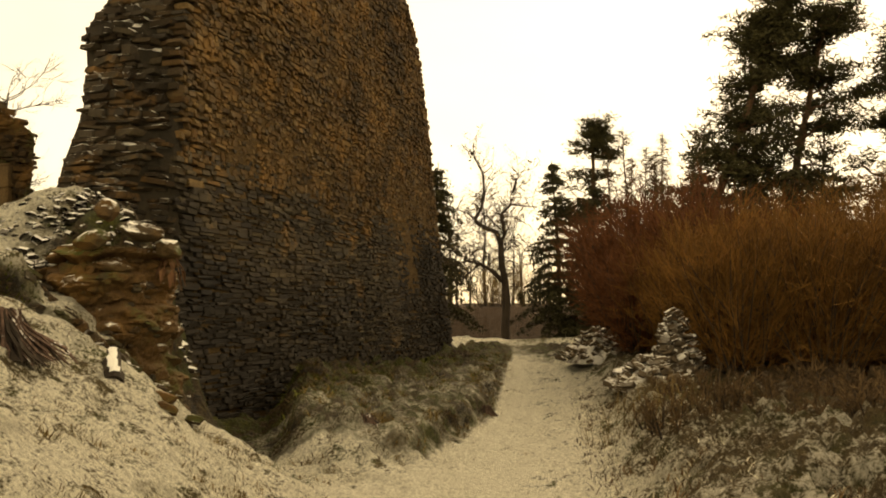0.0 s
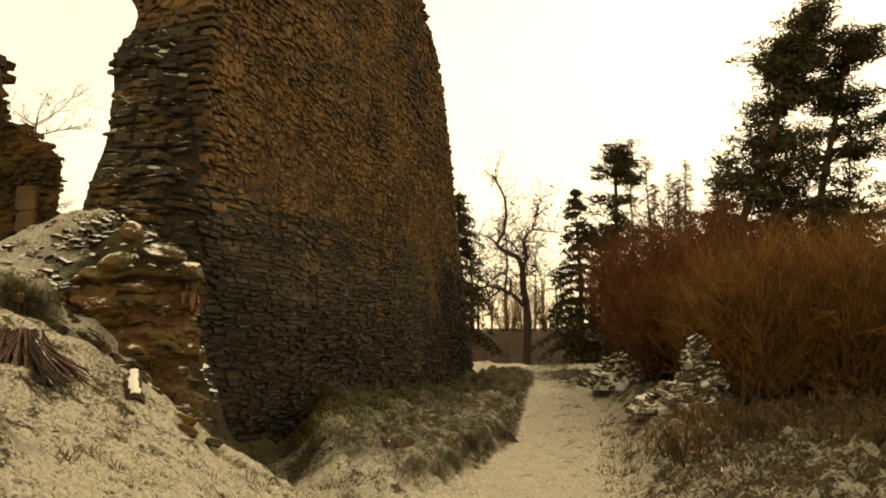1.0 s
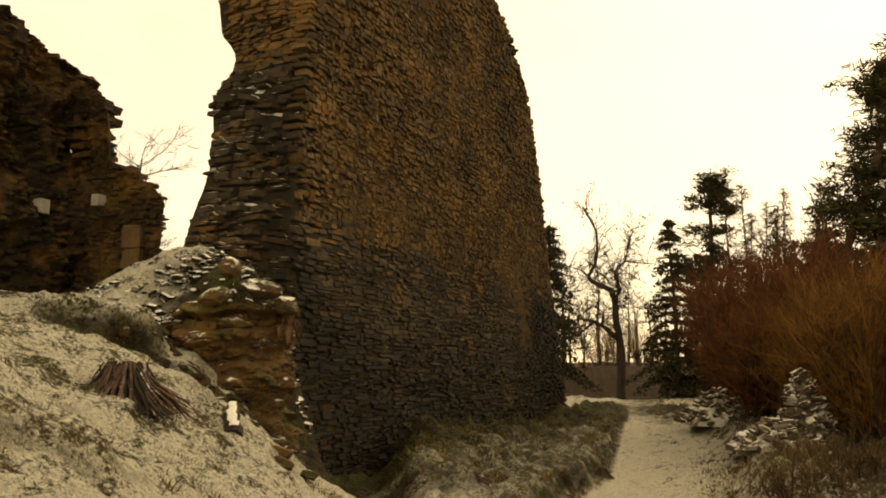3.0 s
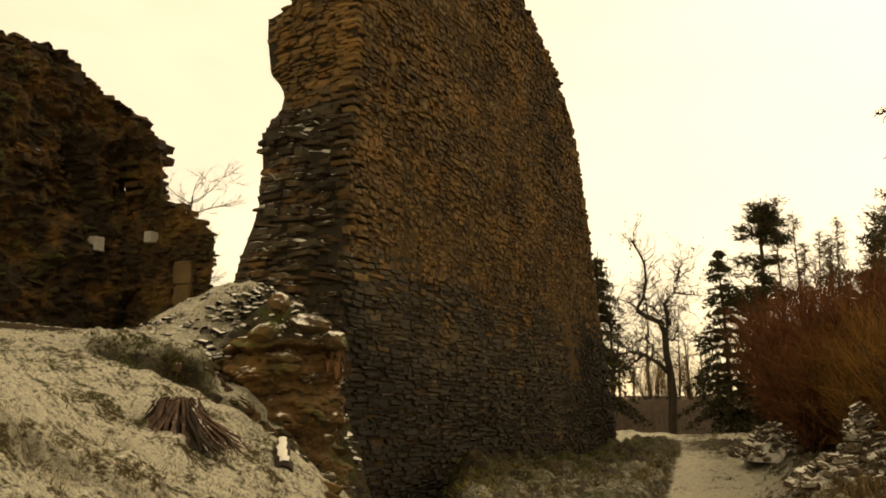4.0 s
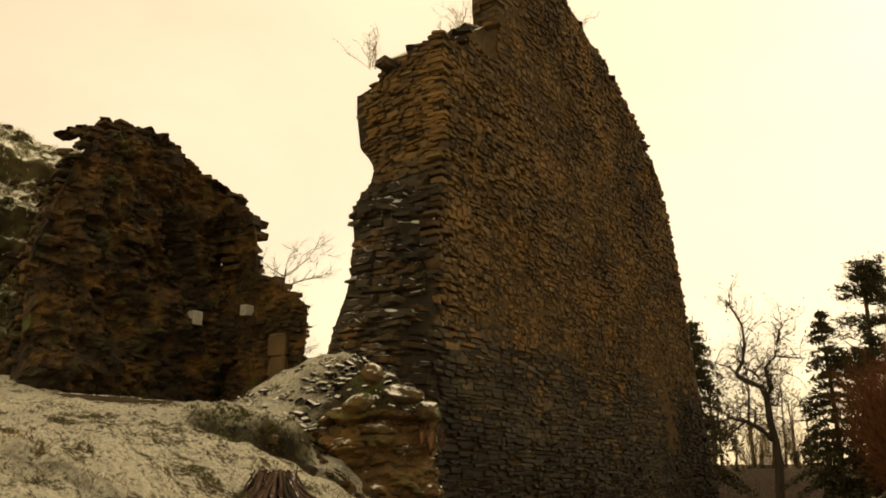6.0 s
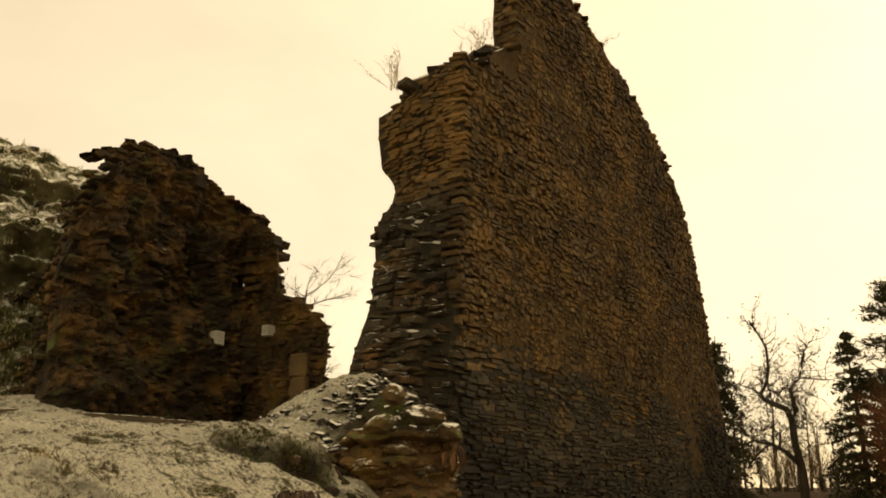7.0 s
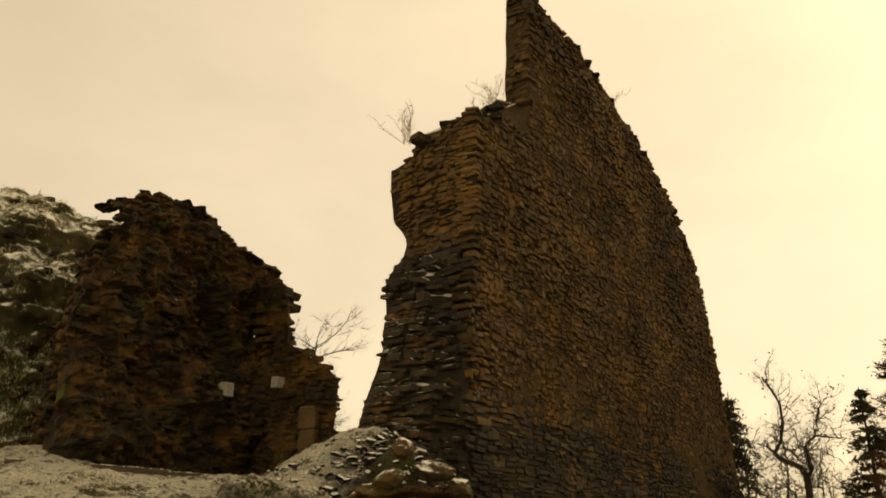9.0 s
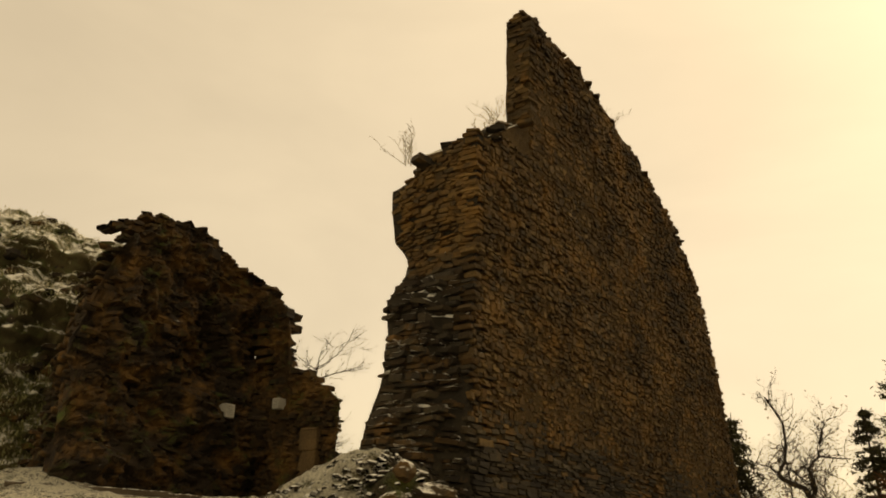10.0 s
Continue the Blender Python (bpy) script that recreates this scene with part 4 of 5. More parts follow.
# ---- trees ----
def bare_tree():
    """The crooked tree past the path, with a forked trunk and few withered leaves."""
    r = np.random.default_rng(21)
    t = thing("crooked_tree", "crooked bare tree with a forked trunk and few withered leaves", "tree", (2.62, 37.6, height(2.62, 37.6) - 0.1))
    k = 0.0111
    P = lambda x, y, d=0.0: np.array([(x - 318) * k, d, (885 - y) * k])
    wood, tips = Mesh(), []
    limbs = [
        ([P(318, 885), P(316, 800), P(322, 700), P(316, 630), P(304, 560), P(300, 480)], 0.17, 0.12),
        ([P(300, 480), P(285, 440, 0.1), P(250, 425, 0.2), P(215, 405, 0.2), P(205, 388, 0.1), P(228, 350, 0), P(238, 290, -0.1), P(236, 220, 0), P(215, 175, 0.1), P(185, 120, 0.1)], 0.11, 0.025),
        ([P(300, 480), P(318, 445, -0.1), P(308, 410, -0.2), P(302, 375, -0.2), P(340, 335, -0.1), P(352, 280, 0), P(362, 240, 0), P(385, 205, 0.1)], 0.10, 0.025),
        ([P(305, 625), P(270, 590, -0.3), P(220, 565, -0.6), P(170, 555, -0.7), P(120, 570, -0.8), P(75, 555, -0.8)], 0.09, 0.02),
        ([P(220, 565, -0.6), P(175, 600, -0.4), P(145, 640, -0.3)], 0.05, 0.02),
        ([P(250, 580, -0.4), P(255, 530, -0.5), P(220, 505, -0.6), P(180, 540, -0.6)], 0.05, 0.015),
        ([P(210, 392), P(170, 360, 0.3), P(120, 345, 0.4)], 0.04, 0.012),
        ([P(230, 370), P(262, 385, 0.2), P(285, 420, 0.3)], 0.04, 0.02),
        ([P(345, 335), P(400, 345, -0.3), P(450, 350, -0.5)], 0.035, 0.01),
        ([P(305, 385), P(350, 375, 0.4), P(395, 400, 0.5)], 0.035, 0.01),
        ([P(302, 500), P(330, 510, 0.3), P(350, 470, 0.4)], 0.035, 0.01),
    ]
    for pts, r0, r1 in limbs:
        tube(wood, pts, np.linspace(r0, r1, len(pts)) * 1.12, 7)
        for i in range(1, len(pts)):
            n = 1 if r0 > 0.15 else 6
            for j in range(n):
                q = pts[i - 1] + (pts[i] - pts[i - 1]) * r.random()
                if q[2] > 2.2:
                    branch(wood, q, r.normal(0, 1, 3) + np.array([0, 0, 0.5]), r.uniform(0.5, 1.25), 0.02, 2, r, 0.3, 0.08, 0.9, (2, 4), 3, tips)
    part("trunk", wood, m_bark, t)
    lf = Mesh()
    leaves(lf, tips, 650, 0.12, r)
    tagged(part("withered_foliage", lf, m_leaf, t), kind="stuff")


bare_tree()


def far_tree_mesh(seed, h, twig=0.03, boughs=4, kids=(3, 4)):
    r = np.random.default_rng(seed)
    wood = Mesh()
    trunk = wander((0, 0, 0), (0, 0, 1), h, 7, 0.06, 0.1, r)
    tube(wood, trunk, np.linspace(0.12, 0.02, 8), 5)
    for i in range(2, 8):
        for k in range(boughs):
            q = trunk[i - 1] + (trunk[i] - trunk[i - 1]) * r.random()
            a = r.uniform(0, 6.28)
            branch(wood, q, (math.cos(a), math.sin(a), 0.7), h * 0.26 * r.uniform(0.6, 1.1), twig, 2, r, 0.18, 0.06, 0.6, kids, 3)
    return wood


def larch_mesh(seed, h):
    """A straight thin stem with short rising boughs and fine hanging twigs."""
    r = np.random.default_rng(seed)
    wood = Mesh()
    trunk = wander((0, 0, 0), (0, 0, 1), h, 8, 0.025, 0.12, r)
    tube(wood, trunk, np.linspace(0.11, 0.012, 9), 5)
    z = h * 0.22
    while z < h * 0.98:
        i = min(int(z / h * 8), 7)
        p0 = trunk[i] + (trunk[i + 1] - trunk[i]) * (z / h * 8 - i)
        a = r.uniform(0, 6.28)
        L = (0.25 + 1.25 * (1 - z / h)) * r.uniform(0.6, 1.15)
        pts = wander(p0, (math.cos(a), math.sin(a), 0.25), L, 4, 0.12, 0.05, r)
        tube(wood, pts, np.linspace(0.020, 0.006, 5), 3)
        for p in pts[1:]:
            for k in range(3):
                tube(wood, wander(p, (r.normal(0, 0.8), r.normal(0, 0.8), r.uniform(-0.8, 0.5)), r.uniform(0.15, 0.42), 2, 0.15, -0.05, r), (0.012, 0.009, 0.005), 3)
        z += 0.085
    return wood


def spruce_tree(name, label, seed, h, spread, gap, base, at, dense=1.0, needle=None):
    """A conifer with whorls of drooping boughs."""
    r = np.random.default_rng(seed)
    t = thing(name, label, "tree", at)
    wood, green = Mesh(), Mesh()
    trunk = wander((0, 0, 0), (0, 0, 1), h, 8, 0.02, 0.1, r)
    tube(wood, trunk, np.linspace(0.16, 0.02, 9), 6)
    z = base
    while z < h - 0.15:
        f = (h - z) / (h - base)
        for k in range(int(r.integers(4, 7))):
            a = r.uniform(0, 6.28)
            L = spread * (f ** 0.8) * r.uniform(0.6, 1.1) + 0.15
            i = min(int(z / h * 8), 7)
            p0 = trunk[i] + (trunk[i + 1] - trunk[i]) * (z / h * 8 - i)
            pts = [p0 + np.array([math.cos(a) * L * s, math.sin(a) * L * s, -0.45 * L * s * s + 0.12 * L * s]) for s in (0, 0.33, 0.66, 1)]
            tube(wood, pts, (0.03, 0.022, 0.014, 0.006), 3)
            for s in np.arange(0.15, 1.02, 0.16 / max(0.4, L)):
                c = p0 + np.array([math.cos(a) * L * s, math.sin(a) * L * s, -0.45 * L * s * s + 0.12 * L * s])
                needles(green, c, (0.28, 0.28, 0.14), int(12 * dense), r, 0.6, 0.024)
        z += gap * r.uniform(0.7, 1.2)
    part("trunk", wood, m_bark, t)
    part("crown", green, needle or m_spruce, t)
    return t


def pine_tree(label, seed, h, lean, crown, at, clumps=150, size=0.55, group="", side=0.0, reach=0.22, name="pine_tree", needle=None, girth=0.26):
    """A Scots pine: bare leaning trunk, crooked limbs and clumped needles high up."""
    r = np.random.default_rng(seed)
    t = thing(name, label, "tree", at, group)
    wood, green = Mesh(), Mesh()
    trunk = [np.array([lean * s * h + 0.15 * math.sin(s * 5 + seed), 0.2 * math.sin(s * 4), s * h]) for s in np.linspace(0, 1, 10)]
    tube(wood, trunk, np.linspace(girth, girth * 0.2, 10), 7)
    n = 0
    while n < clumps:
        s = r.uniform(crown, 1.0) if r.random() > 0.12 else r.uniform(crown * 0.6, crown)
        i = min(int(s * 9), 8)
        p0 = trunk[i] + (trunk[i + 1] - trunk[i]) * (s * 9 - i)
        a = r.uniform(0, 6.28)
        L = h * reach * (1.28 - 1.0 * s) * r.uniform(0.5, 1.4)
        d = np.array([math.cos(a) + side, math.sin(a), r.uniform(-0.1, 0.45)])
        pts = wander(p0, d, L, 5, 0.22, 0.05, r)
        tube(wood, pts, np.linspace(0.06, 0.015, 6), 4)
        for p in pts[2:]:
            for k in range(2):
                q = p + r.normal(0, 0.32, 3) * np.array([1, 1, 0.45])
                tube(wood, [p, q], (0.018, 0.006), 3)
                needles(green, q, (size, size, size * 0.42), 52, r, -0.25, 0.018)
                n += 1
    for k in range(12):
        needles(green, trunk[-1] + r.normal(0, 0.28, 3) - np.array([0, 0, 0.15]), (size, size, size * 0.6), 48, r, -0.25, 0.018)
    part("trunk", wood, m_pinebark, t)
    part("crown", green, needle or m_needle, t)
    return t


def gz(x, y, drop=0.15):
    return (x, y, height(x, y) - drop)


pine_tree("tall leaning pine with a dense dark crown", 5, 13.6, 0.35, 0.30, gz(8.4, 33.5), 520, 0.55, side=-0.05, reach=0.15)
pine_tree("pine with a bare leaning trunk and open crown", 9, 12.6, 0.15, 0.5, gz(12.95, 34.5), 330, 0.55, side=0.25, reach=0.24)
pine_tree("thin pine at the wood's edge", 14, 11.5, 0.02, 0.35, gz(16.8, 33.0), 170, 0.55)
pine_tree("slender pine with a rounded top", 17, 10.2, 0.015, 0.5, gz(6.8, 41.5), 150, 0.5)
spruce_tree("spruce_tree", "dark spruce with drooping boughs", 31, 8.6, 2.3, 0.42, 0.6, gz(5.3, 40.5), 1.7)
spruce_tree("spruce_tree", "spruce half hidden behind the tower wall", 32, 8.4, 2.5, 0.34, 1.6, gz(-0.55, 40.0), 1.3)
spruce_tree("spruce_tree", "dark young spruce beside the pine", 33, 7.4, 2.2, 0.42, 0.5, gz(6.6, 40.0), 1.7)
for i, (x, y, h) in enumerate(((7.8, 41, 9.6), (8.8, 42, 10.4), (9.6, 40, 8.6), (10.5, 43, 9.8), (11.2, 39, 8.2), (12.2, 41, 8.6), (8.3, 39.5, 8.6), (9.3, 41.5, 9.4), (10.0, 41, 9.0), (11.8, 42, 9.2), (13.2, 40, 9.0), (17.8, 35, 12.5), (15.8, 37, 11))):
    t = thing("larch_tree", "thin brownish larch with fine dry twigs", "tree", gz(x, y), group="larches at the wood's edge")
    part("trunk", larch_mesh(50 + i, h), m_larch, t)


variants = []
for i, h in enumerate((6.5, 8.0, 5.6, 7.2)):
    t = thing("bare_tree", "leafless tree of the distant wood", "tree", gz(-6 + i * 2.2, 62 + i), group="distant leafless wood")
    part("trunk", far_tree_mesh(70 + i, h), m_bark, t)
    variants.append(t)
r = np.random.default_rng(4)
for i in range(46):
    x = -8 + 44 * (i + r.random()) / 46
    y = r.uniform(56, 78)
    copy_thing(variants[i % 4], pose(x, y, height(x, y) - 0.1, 0, 0, r.uniform(0, 360)) @ Matrix.Scale(r.uniform(0.8, 1.15), 4))
# a leafless tree behind the second ruin
t = thing("bare_tree", "leafless spreading tree behind the ruin", "tree", (-15.5, 31.0, 3.4))
t.scale = (1.35, 1.35, 1.25)
wood = far_tree_mesh(91, 5.2, 0.02, 6, (4, 6))
part("trunk", wood, m_bark, t)


# ---- thicket ----
def shrub(label, seed, h, spread, stems, material, at):
    r = np.random.default_rng(seed)
    t = thing("shrub", label, "shrub", at, group="thicket beside the path")
    stem, twig = Mesh(), Mesh()
    for i in range(stems):
        a = r.uniform(0, 6.28)
        q = np.array([math.cos(a), math.sin(a), 0]) * r.uniform(0, 0.45)
        d = np.array([math.cos(a) * spread * r.random(), math.sin(a) * spread * r.random(), 1])
        pts = wander(q, d, h * r.uniform(0.55, 1.0), 6, 0.11, 0.03, r)
        tube(stem, pts, np.linspace(0.022, 0.005, 7), 4)
        for p, p2 in zip(pts[1:], pts[2:] + [pts[-1] + (pts[-1] - pts[-2])]):
            for k in range(3):
                d2 = unit(unit(p2 - p) + r.normal(0, 0.45, 3))
                w2 = wander(p, d2, h * r.uniform(0.14, 0.32), 3, 0.12, 0.06, r)
                tube(twig, w2, (0.007, 0.005, 0.004, 0.0025), 3)
                for m in range(2):
                    j = int(r.integers(1, 3))
                    tube(twig, wander(w2[j], d2 + r.normal(0, 0.5, 3), h * r.uniform(0.07, 0.16), 2, 0.1, 0.05, r), (0.006, 0.005, 0.003), 3)
    part("stem_clump", stem, m_bark, t)
    tagged(part("twig_crown", twig, material, t), kind="stuff")
    return t


o1 = shrub("dense leafless shrub with orange-brown twigs", 201, 3.0, 0.5, 75, m_twig_o, gz(5.4, 16.6))
o2 = shrub("dense leafless shrub with orange-brown twigs", 202, 3.2, 0.45, 75, m_twig_o, gz(7.0, 16.4))
r1 = shrub("dense leafless shrub with red-brown twigs", 203, 2.5, 0.55, 75, m_twig_r, gz(5.0, 22.0))
r = np.random.default_rng(8)
for x, y, k, s in ((8.6, 15.9, 0, 1.0), (6.2, 18.2, 1, 0.95), (7.9, 18.0, 0, 1.02), (9.5, 17.4, 1, 0.98), (5.0, 18.3, 0, 0.85), (6.9, 20.4, 0, 1.05), (8.8, 20.4, 1, 1.0), (10.8, 19.2, 0, 1.05), (10.2, 15.3, 1, 0.95), (5.6, 20.6, 1, 0.9),
                   (4.7, 21.2, 2, 1.0), (5.9, 23.6, 2, 1.45), (5.1, 25.5, 2, 1.4), (7.2, 23.6, 2, 1.6), (8.8, 24.0, 0, 1.2), (6.2, 26.5, 2, 1.7), (10.8, 23.5, 1, 1.2), (12.6, 21.0, 0, 1.15), (6.0, 29.5, 2, 1.6), (7.6, 28.5, 2, 1.9), (12.2, 17.0, 0, 1.0), (13.0, 25.0, 1, 1.3), (10.0, 28.0, 2, 1.3)):
    copy_thing((o1, o2, r1)[k], pose(x, y, height(x, y) - 0.12, 0, 0, r.uniform(0, 360)) @ Matrix.Scale(s * 0.98, 4))

# low brush on the bank beside the path
lb = shrub("low brown brush of thin stalks beside the path", 205, 0.55, 0.9, 12, m_weed, gz(3.3, 11.5))
for i in range(24):
    y = r.uniform(8.5, 15.8)
    x = r.uniform(2.2 + 0.12 * (y - 8), 8.0)
    copy_thing(lb, pose(x, y, height(x, y) - 0.05, 0, 0, r.uniform(0, 360)) @ Matrix.Scale(r.uniform(0.5, 1.15), 4))

# leafless brush on the far bank
fb = shrub("grey-brown leafless brush on the far bank", 204, 2.2, 0.5, 22, m_leaf, gz(-1.0, 50.5))
for i in range(16):
    x, y = -2.5 + 1.55 * i + r.uniform(-0.6, 0.6), r.uniform(49, 56)
    copy_thing(fb, pose(x, y, height(x, y) - 0.15, 0, 0, r.uniform(0, 360)) @ Matrix.Scale(r.uniform(0.7, 1.25), 4))

# dark young conifers behind the thicket
ys0 = spruce_tree("spruce_tree", "dark dense young spruce behind the thicket", 36, 6.0, 1.9, 0.36, 0.3, gz(9.0, 30.5), 1.3)
for x, y, k in ((10.6, 31.0, 0.9), (12.2, 30.6, 1.0), (14.0, 31.5, 1.0), (15.6, 30.5, 0.95), (11.5, 33.5, 1.1), (8.2, 33.0, 0.85), (16.8, 31.8, 1.1), (13.0, 32.6, 0.9)):
    copy_thing(ys0, pose(x, y, height(x, y) - 0.1, 0, 0, r.uniform(0, 360)) @ Matrix.Scale(k, 4))


# ---- snow-covered stone heaps beside the path ----
def heap(label, cx, cy, rx, ry, h, n, seed, material, power=1.0):
    t = thing("stone_heap", label, "stone heap", (0, 0, 0), group="stone heaps beside the path")
    hm = Masonry(t, 150)
    g = height(cx, cy)
    r = np.random.default_rng(seed)
    core, k = Mesh(), 20
    v = [[cx + rx * 0.85 * s * math.cos(a), cy + ry * 0.85 * s * math.sin(a), g - 0.1 + h * 0.88 * (1 - s) ** power * (1 + 0.3 * fnoise(math.cos(a) * 1.5 + seed, math.sin(a) * 1.5, s * 3))] for s in np.linspace(1, 0.02, 9) for a in np.linspace(0, 2 * math.pi, k, endpoint=False)]
    core.add(v, [(j * k + i, j * k + (i + 1) % k, (j + 1) * k + (i + 1) % k, (j + 1) * k + i) for j in range(8) for i in range(k)] + [tuple(range(8 * k, 9 * k))])
    part("heap_core", core, m_snowrock, t)
    for i in range(n):
        s, a = math.sqrt(r.random()), r.uniform(0, 6.28)
        wob = 1 + 0.45 * fnoise(math.cos(a) * 1.3 + seed, math.sin(a) * 1.3, s * 2.0)
        x, y = cx + rx * s * wob * math.cos(a), cy + ry * s * wob * math.sin(a)
        z = g - 0.06 + h * (1 - s) ** power * (1 + 0.35 * fnoise(x * 2.2, y * 2.2, seed))
        yaw = a + math.pi / 2 + r.normal(0, 0.5)
        hm.lay((x, y, z), stone_axes((math.cos(yaw), math.sin(yaw), 0), (math.sin(yaw), -math.cos(yaw), 0.4), r.normal(0, 0.28), r.normal(0, 0.3)), (r.uniform(0.08, 0.26), r.uniform(0.1, 0.22), r.uniform(0.04, 0.11)), material, True, ROUND if i % 2 else STONES)
    hm.close("rubble")


heap("pointed heap of flat stones dusted with snow", 4.25, 16.6, 0.62, 0.6, 1.5, 210, 3, m_snowrock, 0.75)
heap("low spread of flat stones dusted with snow", 3.75, 16.2, 0.85, 0.8, 0.6, 110, 4, m_snowrock, 0.7)
heap("low heap of stones and brush dusted with snow", 3.9, 22.6, 0.95, 1.1, 0.95, 150, 5, m_snowrock, 0.8)


# ---- stump, log pieces, beams ----
def stump(x, y):
    r = np.random.default_rng(12)
    t = thing("rotten_stump", "rotten tree stump of dark splintered wood dusted with snow", "tree stump", (x, y, height(x, y) - 0.12))
    body, k = Mesh(), 64
    rings = []
    for j, (z, rad) in enumerate(((0.0, 0.34), (0.09, 0.23), (0.19, 0.165), (0.29, 0.11), (0.36, 0.06), (0.38, 0.02))):
        for i in range(k):
            a = i * 2 * math.pi / k
            rr = rad * (1 + (0.24, -0.02, -0.26, 0.0)[i % 4] * (0.7 + 0.6 * fnoise(i * 0.7, z * 2, 9.0)) + 0.16 * fnoise(a * 2.0, z * 3, 4.0)) * (1.0 + 0.35 * max(0, math.cos(a + 0.9)))
            rings.append((rr * math.cos(a), rr * math.sin(a), z + 0.05 * fnoise(a * 3, z, 1.0)))
    body.add(rings, [(j * k + i, j * k + (i + 1) % k, (j + 1) * k + (i + 1) % k, (j + 1) * k + i) for j in range(5) for i in range(k)] + [tuple(range(5 * k, 6 * k))])
    part("stump_body", body, m_bark, t)
    for i in range(120):
        a = r.uniform(0, 6.28)
        ca, sa = math.cos(a), math.sin(a)
        m = Mesh()
        r0, reach = r.uniform(0.03, 0.12), r.uniform(0.25, 0.55) * (1.0 + 0.3 * max(0, math.cos(a + 0.9)))
        pts = [(ca * (r0 + 0.03 + (reach - r0) * s) + r.normal(0, 0.028), sa * (r0 + 0.03 + (reach - r0) * s) + r.normal(0, 0.028), 0.41 - 0.43 * s ** 0.75 + r.uniform(-0.03, 0.02)) for s in (0, 0.3, 0.65, 1)]
        tube(m, pts, np.array((0.010, 0.016, 0.018, 0.005)) * r.uniform(0.35, 1.15), 4)
        part("splinter", m, (m_rot, m_rot, m_rot, m_bark, m_bark)[i % 5], t)
    return t


rot = stump(-3.6, 7.25)
for x, y, k, turn in ((-0.95, 10.9, 0.55, 40), (0.75, 16.0, 0.45, 150)):
    tagged(copy_thing(rot, pose(x, y, height(x, y) - 0.04, 0, 0, turn) @ Matrix.Scale(k, 4)), "small dark root stub at the foot of the bank")


def log_piece(at, direction, length, radius, label):
    t = thing("log_piece", label, "log", at, group="cut log pieces in the snow")
    d = unit(direction)
    r = np.random.default_rng(int(abs(at[0]) * 100))
    pts = [d * length * (s - 0.5) + r.normal(0, 0.01, 3) for s in np.linspace(0, 1, 6)]
    m = Mesh()
    tube(m, pts, [radius * r.uniform(0.92, 1.05) for i in range(6)], 11)
    m.f.append(tuple(reversed(range(11))))
    part("log_body", m, m_bark, t)
    cap = Mesh()
    side = unit(np.cross(d, (0, 0, 1)))
    up = np.cross(side, d)
    v = []
    for i, p in enumerate(pts):
        for a in np.linspace(-0.42, 0.42, 9):
            rr = radius + 0.016 * math.cos(a * 1.2) + 0.008 * r.random()
            v.append(p * (0.96 if 0 < i < 5 else 0.86) + side * math.sin(a) * rr + up * math.cos(a) * rr)
    cap.add(v, [(i * 9 + j, i * 9 + j + 1, (i + 1) * 9 + j + 1, (i + 1) * 9 + j) for i in range(5) for j in range(8)])
    part("snow_cap", cap, m_snow, t, "thin cap of snow", smooth=True)


log_piece((-3.10, 8.45, height(-3.10, 8.45) + 0.09), (0.30, -0.9, -0.30), 0.40, 0.075, "short cut log with a cap of snow")
log_piece((-2.97, 8.10, height(-2.97, 8.10) + 0.12), (0.45, -0.9, -0.50), 0.34, 0.09, "short cut log with a dark end and snow cap")
for x, y, s in ((-2.68, 8.55, 0.30), (-2.55, 8.35, 0.22), (-2.8, 8.75, 0.26), (-5.9, 10.2, 0.14), (-2.35, 8.6, 0.18)):
    t = thing("loose_stone", "loose flat stone capped with snow on the slope", "stone", (0, 0, 0), group="loose stones on the slope")
    ms = Masonry(t, 1)
    ms.lay((x, y, height(x, y) + 0.05), stone_axes((1, 0.3, -0.2), (0.3, -1, 0.2), rng.normal(0, 0.1)), (s, s * 0.8, s * 0.42), m_outcrop, True, ROUND)


def beam(p, q, w, h, label):
    p, q = np.array(p), np.array(q)
    t = thing("wooden_beam", label, "beam", tuple((p + q) / 2), group="beams before the ruin")
    d = unit(q - p)
    s = unit(np.cross(d, (0, 0, 1)))
    n = 14
    m, v = Mesh(), []
    for i in range(n + 1):
        c = (p - q) * (0.5 - i / n) + np.array([0, 0, 0.02 * fnoise(i * 0.5, p[0])])
        for a, b in ((-1, -1), (1, -1), (1, 0.8), (0.8, 1), (-0.8, 1), (-1, 0.8)):
            v.append(c + s * a * w / 2 + np.array([0, 0, b * h / 2]))
    m.add(v, [(i * 6 + j, i * 6 + (j + 1) % 6, (i + 1) * 6 + (j + 1) % 6, (i + 1) * 6 + j) for i in range(n) for j in range(6)] + [tuple(reversed(range(6))), tuple(range(n * 6, n * 6 + 6))])
    part("timber", m, m_wood, t)


beam((-13.2, 13.9, 3.22), (-10.7, 15.6, 3.16), 0.2, 0.13, "long grey timber beam lying in the snow")
beam((-10.75, 15.5, 3.14), (-9.0, 16.8, 3.08), 0.2, 0.11, "grey timber beam lying in the snow before the ruin")


